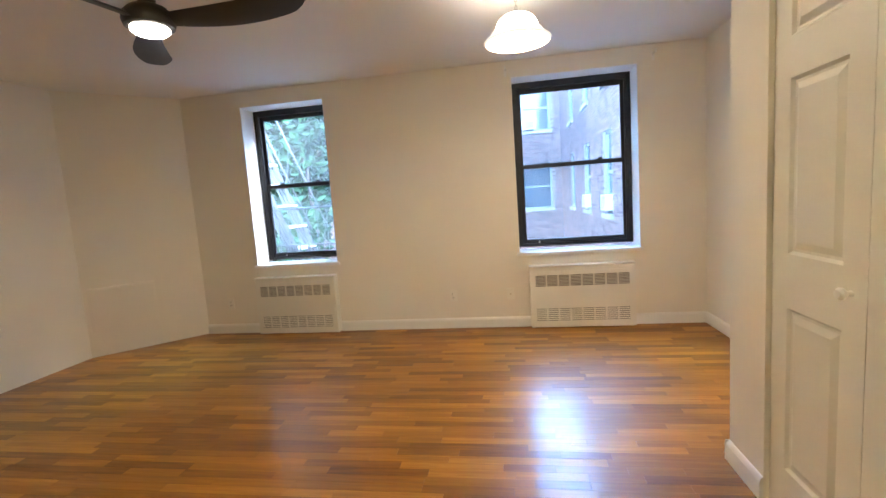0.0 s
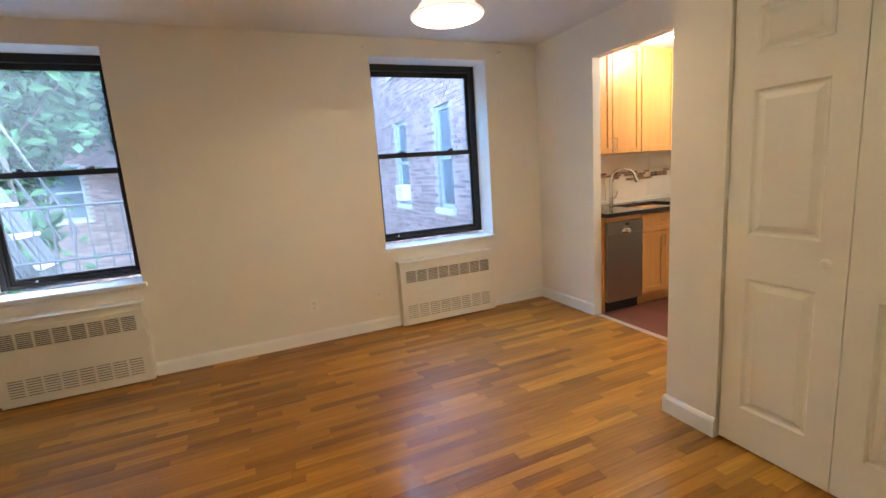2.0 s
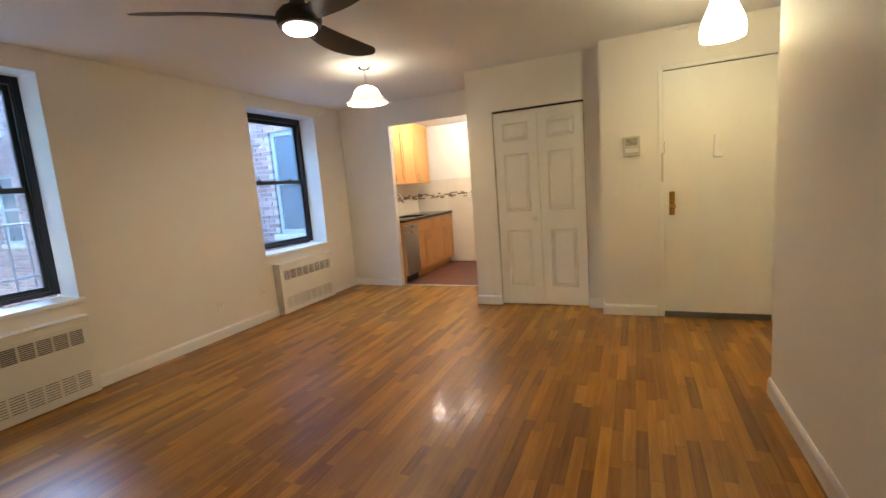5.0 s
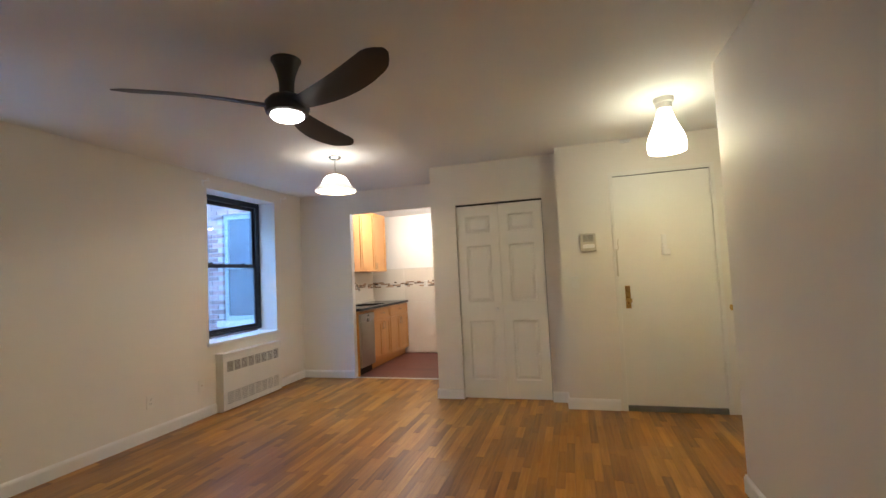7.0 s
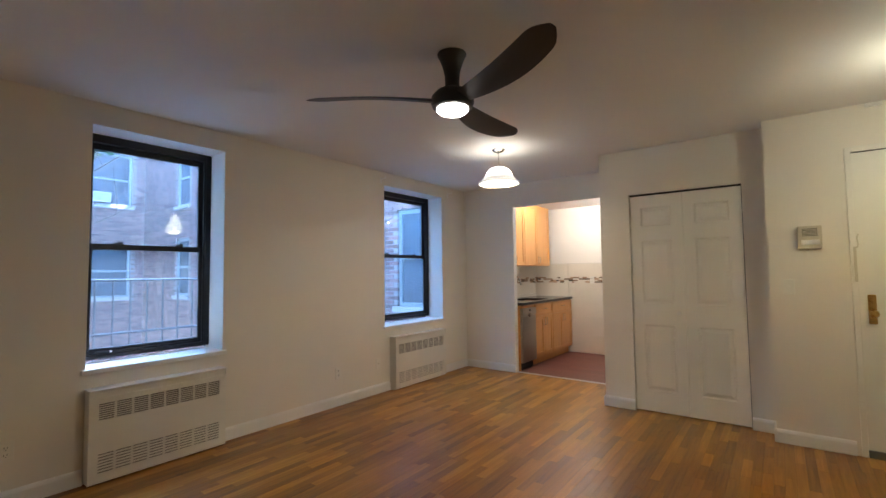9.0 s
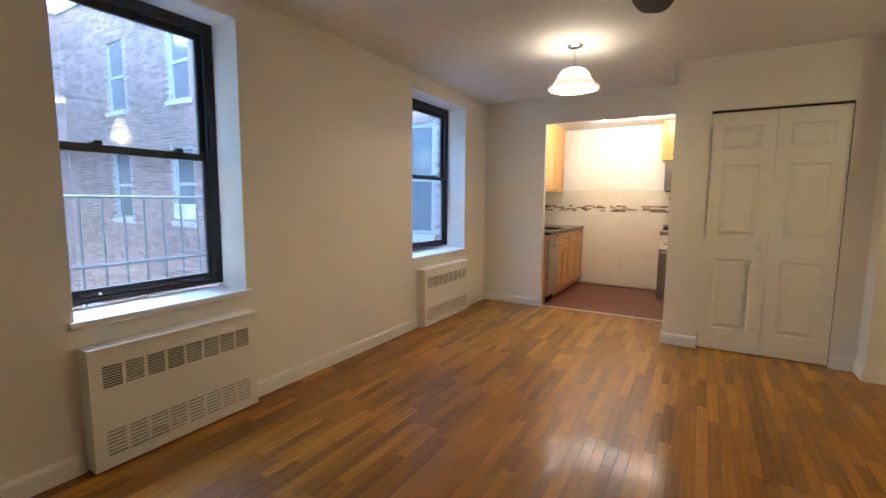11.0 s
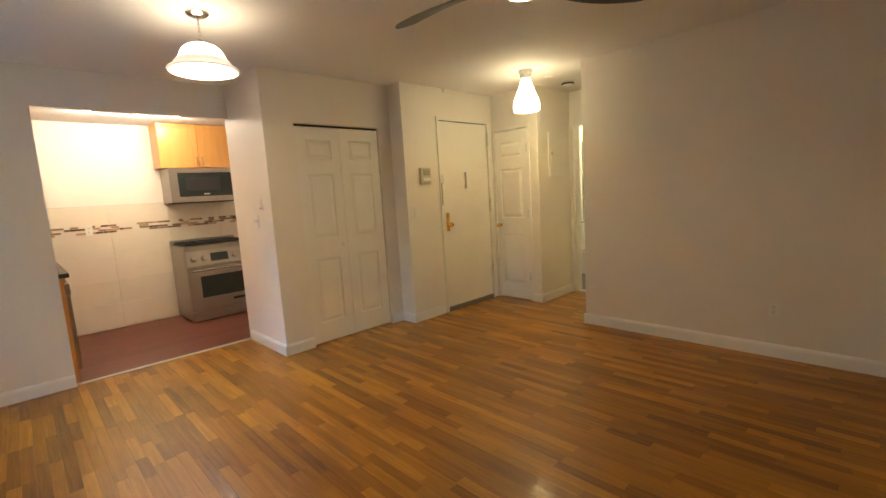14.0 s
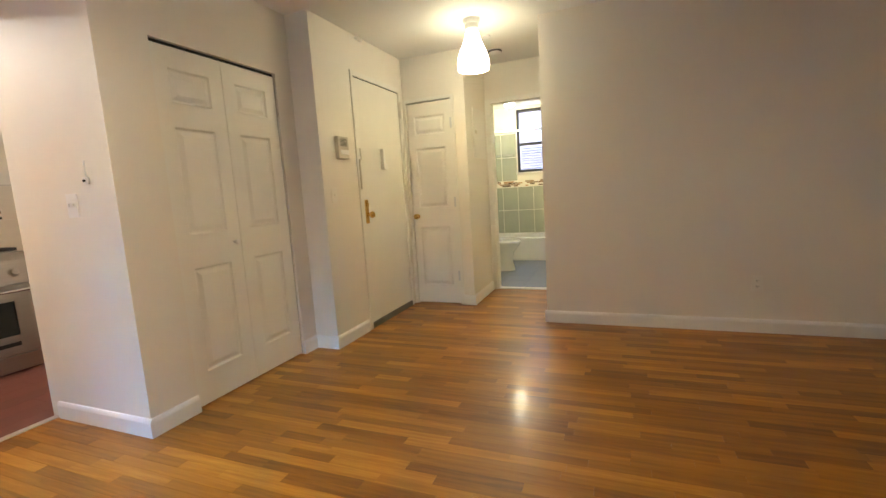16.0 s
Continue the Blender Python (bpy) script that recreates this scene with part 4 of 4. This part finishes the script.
def far_window(parent, m, w, h, ac=False):
    """A double-hung window in a facade, facing local -y."""
    f = bmesh.new()
    for a in ((0, 0.06, 0, h), (w - 0.06, w, 0, h), (0.06, w - 0.06, h - 0.07, h), (0.06, w - 0.06, 0, 0.06), (0.06, w - 0.06, h * 0.5 - 0.03, h * 0.5 + 0.03)):
        box(f, a[0], a[1], 0.06, 0.12, a[2], a[3])
    win = part("window", f, FARFRAME, parent, m)
    part("pane", B(0.06, w - 0.06, 0.09, 0.10, 0.06, h - 0.07), FARGLASS, win)
    part("sill", B(-0.06, w + 0.06, -0.06, 0.12, -0.09, -0.001), STONE, win)
    part("blind", B(0.07, w - 0.07, 0.104, 0.11, h * 0.55, h - 0.08), ACM, win)
    return win


def air_conditioner(m):
    e = thing("air_conditioner", m, "white window air conditioner in a facade", "air conditioner", "window air conditioners")
    part("case", B(-0.24, 0.24, -0.14, 0.08, 0, 0.30, bevel=0.015), ACM, e)
    bm = bmesh.new()
    for k in range(7):
        box(bm, -0.21, 0.21, -0.146, -0.139, 0.04 + k * 0.035, 0.055 + k * 0.035)
    part("grille", bm, FARFRAME, e)
    return e


def brick_facade(name, m, length, z0, z1, holes, label, near=None):
    """A facade facing local -y, from x = 0 to length, of bricks in mortar. near: the stretch (x0, x1, z0, z1) of single bricks."""
    e = tagged(new(name), label, "building")
    e.matrix_basis = m
    wallp = part("wall", holed(bmesh.new(), "y", 0.012, 0.35, 0, length, -3.4, 6.0, holes), MORTAR, e)
    part("parapet", B(-0.05, length + 0.05, -0.06, 0.4, 6.0, 6.2), STONE, e)
    rest = Blocks()
    shared = bpy.data.meshes.new("brick")
    b = box(bmesh.new(), -0.1, 0.1, 0, 0.03, -0.03, 0.03)
    b.to_mesh(shared)
    b.free()
    shared.materials.append(BRICK)
    count = 0
    rows = int((z1 - z0) / 0.072)
    for r in range(rows):
        z = z0 + 0.036 + r * 0.072
        for c in range(int(length / 0.21)):
            x = 0.105 + c * 0.21 + (0.105 if r % 2 else 0)
            if x + 0.1 > length or any(h[0] - 0.08 < x < h[1] + 0.08 and h[2] - 0.1 < z < h[3] + 0.02 for h in holes):
                continue
            y = random.uniform(-0.003, 0.003)
            if near and near[0] < x < near[1] and near[2] < z < near[3] and count < 300:
                ob = new("brick", shared)
                ob.parent = wallp
                ob.location = (x, y, z)
                count += 1
            else:
                rest.add(x - 0.1, x + 0.1, y, y + 0.03, z - 0.03, z + 0.03)
    rest.done("brickwork", BRICK, e)
    return e


FY, WX = 17.0, 3.2
far_holes = [(x, x + 1.1, z, z + 1.6) for x in (4.0, 8.0, 11.95, 14.95) for z in (0.7, 3.5)]
fb = brick_facade("apartment_building", pose(-13.2, FY, 0), 16.7, -2.0, 6.0, far_holes, "pale red brick apartment building with sash windows")
for x0, x1, z0, z1 in far_holes:
    far_window(fb, pose(x0, 0, z0), x1 - x0, z1 - z0)
air_conditioner(pose(2.05, FY + 0.04, 3.57))
wing_holes = [(FY - y, FY - y + w, z, z + 1.6) for y, w in ((14.6, 0.8), (11.95, 0.75), (9.6, 0.68), (7.5, 0.6), (6.0, 0.62)) for z in (0.78, 3.3)]
wing = brick_facade("apartment_wing", pose(WX, FY, 0, 0, 0, -90), FY - 4.85, -1.5, 6.0, wing_holes, "pale red brick wing with sash windows", (FY - 7.6, FY - 4.9, 0.9, 3.3))
for x0, x1, z0, z1 in wing_holes:
    far_window(wing, pose(x0, 0, z0), x1 - x0, z1 - z0)
air_conditioner(pose(WX + 0.03, 11.57, 0.85, 0, 0, -90))
air_conditioner(pose(WX + 0.03, 9.26, 0.85, 0, 0, -90))
back = tagged(part("backdrop", B(-4, 8, -9.3, -9.0, -3.3, 6), BRICK), "plain brick building behind the bathroom", "building", kind="structure")

fe = thing("fire_escape", (-0.6, 4.81, 0.30), "dark painted iron fire escape balcony with ladder stair", "fire escape")
bm = bmesh.new()
for z in (0.99, 0.52, 0.06):
    tube(bm, [(-1.45, 0.02, z), (-1.45, 0.80, z), (0.66, 0.80, z), (0.66, 0.02, z)], 0.013, 6)
for k in range(17):
    x = -1.45 + k * 0.132
    tube(bm, [(x, 0.80, 0.0), (x, 0.80, 0.99)], 0.008, 6)
for k in range(6):
    y = 0.06 + k * 0.13
    for x in (-1.45, 0.66):
        tube(bm, [(x, y, 0.0), (x, y, 0.99)], 0.008, 6)
part("railing", bm, GRIM, fe)
bm = bmesh.new()
for k in range(14):
    box(bm, -1.46, 0.67, 0.02 + k * 0.057, 0.05 + k * 0.057, -0.03, 0.0)
part("platform", bm, GRIM, fe, kind="stuff")
bm = bmesh.new()
for y in (0.86, 1.36):
    for k in (-0.05, 0.0, 0.05):
        tube(bm, [(-1.67 + k, y, 2.3), (-0.75 + k, y, 0.0)], 0.035, 6)
part("stringers", bm, GRIM, fe)
for k in range(8):
    s = (k + 0.4) / 8
    part("step", B(-0.10, 0.12, 0.88, 1.34, -0.014, 0.014, bevel=0.004), ACM, fe, (-1.67 + 0.92 * s, 0, 2.3 - 2.3 * s), label="pale worn iron tread")
bm = bmesh.new()
for y in (0.86, 1.36):
    tube(bm, [(-1.55, y, 3.0), (-0.63, y, 0.70)], 0.011, 8)
    for s in (0.12, 0.5, 0.97):
        tube(bm, [(-1.67 + 0.92 * s, y, 2.3 - 2.3 * s), (-1.55 + 0.92 * s, y, 3.0 - 2.3 * s)], 0.008, 6)
part("handrail", bm, GRIM, fe)


def tree(place, height, seed, spread, leaves):
    rnd = random.Random(seed)
    e = thing("tree", place, "leafy green courtyard tree with a forked trunk", "tree", "courtyard trees")
    wood, tips = bmesh.new(), []

    def limb(p, d, length, r, depth):
        pts, rs = [p], [r]
        for k in range(5):
            d = (d + Vector((rnd.uniform(-.18, .18), rnd.uniform(-.18, .18), rnd.uniform(-.02, .16)))).normalized()
            p = p + d * length / 5
            pts.append(p)
            rs.append(r * (1 - 0.11 * (k + 1)))
            if depth > 1:
                tips.append(p)
        tube(wood, pts, rs, 7)
        if depth < 4:
            for q in range(3 if depth else 4):
                a = rnd.uniform(0, 6.283)
                nd = (d * 0.55 + Vector((math.cos(a), math.sin(a), rnd.uniform(-0.05, 0.5))) * spread).normalized()
                limb(pts[rnd.choice((3, 4, 5))], nd, length * rnd.uniform(0.55, 0.8), rs[-1] * 0.7, depth + 1)

    limb(Vector((0, 0, 0)), Vector((rnd.uniform(-.1, .1), 0, 1)), height * 0.42, 0.19, 0)
    part("trunk", wood, BARK, e, smooth=True)
    lv, lfc = [], []
    for k in range(leaves):
        c = rnd.choice(tips) + Vector((rnd.gauss(0, .34), rnd.gauss(0, .34), rnd.gauss(0, .28)))
        wx, wz = c.x + place[0], c.z + place[2]
        if wx > -1.5 and not (wx < 1.0 and wz > 3.5 + 0.3 * (wx + 1.5) + rnd.uniform(-0.4, 0.2)):
            continue
        s = rnd.uniform(0.07, 0.13)
        m4 = Matrix.Translation(c) @ Euler((rnd.uniform(0, 6), rnd.uniform(0, 6), rnd.uniform(0, 6))).to_matrix().to_4x4()
        lfc.append(tuple(range(len(lv), len(lv) + 4)))
        lv += [m4 @ Vector(v) for v in ((0, -s, 0), (s * 0.5, 0, s * 0.12), (0, s * 1.2, 0), (-s * 0.5, 0, s * 0.12))]
    me = bpy.data.meshes.new("crown")
    me.from_pydata(lv, [], lfc)
    me.materials.append(LEAF)
    ob = new("crown", me)
    ob.parent = e
    tagged(ob, kind="stuff")


tree((-3.5, 10.2, -3.2), 9.5, 3, 0.9, 46000)
tree((-6.2, 9.4, -3.2), 9.0, 8, 0.9, 30000)
tree((-2.6, 12.4, -3.2), 11.5, 5, 1.0, 34000)
tree((-5.0, 13.5, -3.2), 12.0, 14, 1.0, 34000)


# ---- tiles, boards and strips ----
def tile_field(parent, name, m, u1, z0, z1, tw, th, material, holes=(), gap=0.003, thick=0.008):
    """Tiles facing local -y; alike ones share a mesh."""
    cache = {}
    z = z0
    while z < z1 - 0.005:
        h = min(th, z1 - z)
        u = 0.0
        while u < u1 - 0.005:
            w = min(tw, u1 - u)
            if not any(a - 0.001 < u + w / 2 < b + 0.001 and c - 0.001 < z + h / 2 < d + 0.001 for a, b, c, d in holes):
                key = (round(w, 3), round(h, 3))
                if key not in cache:
                    me = bpy.data.meshes.new(name)
                    b = box(bmesh.new(), 0, w - gap, -thick, 0, 0, h - gap)
                    b.to_mesh(me)
                    b.free()
                    me.materials.append(material)
                    cache[key] = me
                ob = new(name, cache[key])
                ob.parent = parent
                ob.matrix_basis = m @ Matrix.Translation((u, 0, z))
            u += tw
        z += th


def mosaic(parent, m, u1, z0):
    bm = Blocks()
    rnd = random.Random(4)
    for r in range(4):
        u = -rnd.uniform(0, 0.08)
        while u < u1:
            w = rnd.choice((0.05, 0.075, 0.10))
            if rnd.random() < 0.6:
                a, b = max(0, u), min(u1, u + w - 0.003)
                if b > a:
                    bm.add(a, b, -0.011, -0.008, z0 + r * 0.024, z0 + r * 0.024 + 0.021)
            u += w
    bm.done("mosaic", MOSAIC, parent, m)


ke, kn = bpy.data.objects["wall_kitchen_east"], bpy.data.objects["wall_kitchen_north"]
me_ = pose(KE, 4.32, 0, 0, 0, -90)
mn_ = pose(3.133, 4.32, 0)
tile_field(ke, "tile", me_, 3.1, 0.012, 1.442, 0.6, 0.286, TILE)
part("tile_edge", B(0, 3.1, -0.012, 0, 1.443, 1.452), GROUT, ke, me_)
mosaic(ke, me_, 2.7, 1.135)
tile_field(kn, "tile", mn_, KE - 3.136, 0.95, 1.442, 0.6, 0.286, TILE)
mosaic(kn, mn_, KE - 3.136, 1.135)
bs = bpy.data.objects["wall_bath_south"]
mb = pose(2.195, -3.87, 0, 0, 0, 180)
tile_field(bs, "tile", mb, 1.69, 0.37, 1.16, 0.265, 0.395, BTILE, gap=0.009)
tile_field(bs, "tile", mb, 1.69, 1.27, 2.06, 0.265, 0.395, BTILE, [(0.535, 1.25, 1.40, 2.44)], gap=0.009)
mosaic(bs, mb, 1.69, 1.165)
tile_field(bpy.data.objects["wall_bath_east"], "tile", pose(2.2, -2.9, 0, 0, 0, -90), 0.96, 0.37, 2.06, 0.265, 0.395, BTILE, gap=0.009)


def strips(parent, name, x0, x1, y0, y1, width, lengths, material, along_x=True, near=None):
    """Floor strips with staggered ends, tops at z = 0. near: the stretch laid as single pieces."""
    rnd = random.Random(11)
    rest, cache, count = Blocks(), {}, 0
    v = y0
    while v < y1 - 0.01:
        w = min(width, y1 - v)
        u = x0
        first = True
        while u < x1 - 0.01:
            L = rnd.choice(lengths)
            if first:
                L = round(L * rnd.uniform(0.3, 1), 3)
                first = False
            L = min(L, x1 - u)
            if near and near[0] < u and u + L < near[1] and near[2] < v < near[3] and count < 300 and L in lengths:
                if L not in cache:
                    me = bpy.data.meshes.new(name)
                    b = box(bmesh.new(), -L / 2, L / 2 - 0.0008, 0, w - 0.0008, -0.012, 0)
                    b.to_mesh(me)
                    b.free()
                    me.materials.append(material)
                    cache[L] = me
                ob = new(name, cache[L])
                ob.parent = parent
                ob.location = (u + L / 2, v, 0)
                count += 1
            elif along_x:
                rest.add(u, u + L - 0.0008, v, v + w - 0.0008, -0.012, 0)
            else:
                rest.add(v, v + w - 0.0012, u, u + L - 0.0012, -0.012, 0)
            u += L
        v += width
    rest.done(name + "s", material, parent)


strips(floor, "floor_strip", -2.75, 3.07, -1.17, 4.5, 0.057, (0.24, 0.32, 0.41, 0.5, 0.62, 0.75), WOOD, near=(-2.3, 1.8, 0.7, 2.8))
strips(kfloor, "floor_board", 1.2, 4.32, 3.11, 4.93, 0.15, (0.6, 0.9, 1.2), KFLOOR, along_x=False)
tile_field(bfloor, "floor_tile", pose(0.5, -3.1, 0, -90), 1.7, 0, 1.86, 0.3, 0.3, BFLOOR)


# ---- lamps ----
bulb("pendant_bulb", (1.425, 3.0, 2.20), 0.125, WARM, 0.05)
bulb("hall_bulb", (1.11, 0.18, 2.10), 0.092, YELLOW, 0.05)
bulb("fan_bulb", (-0.338, 2.265, 2.13), 0.20, WARM, 0.06, spot=165)
for kx, ky in DOWNLIGHTS:
    bulb("downlight_bulb", (kx, ky, 2.34), 0.27, (1.0, 0.90, 0.76), 0.03)
bulb("bath_bulb", (1.56, -3.0, 2.28), 0.55, YELLOW, 0.06)
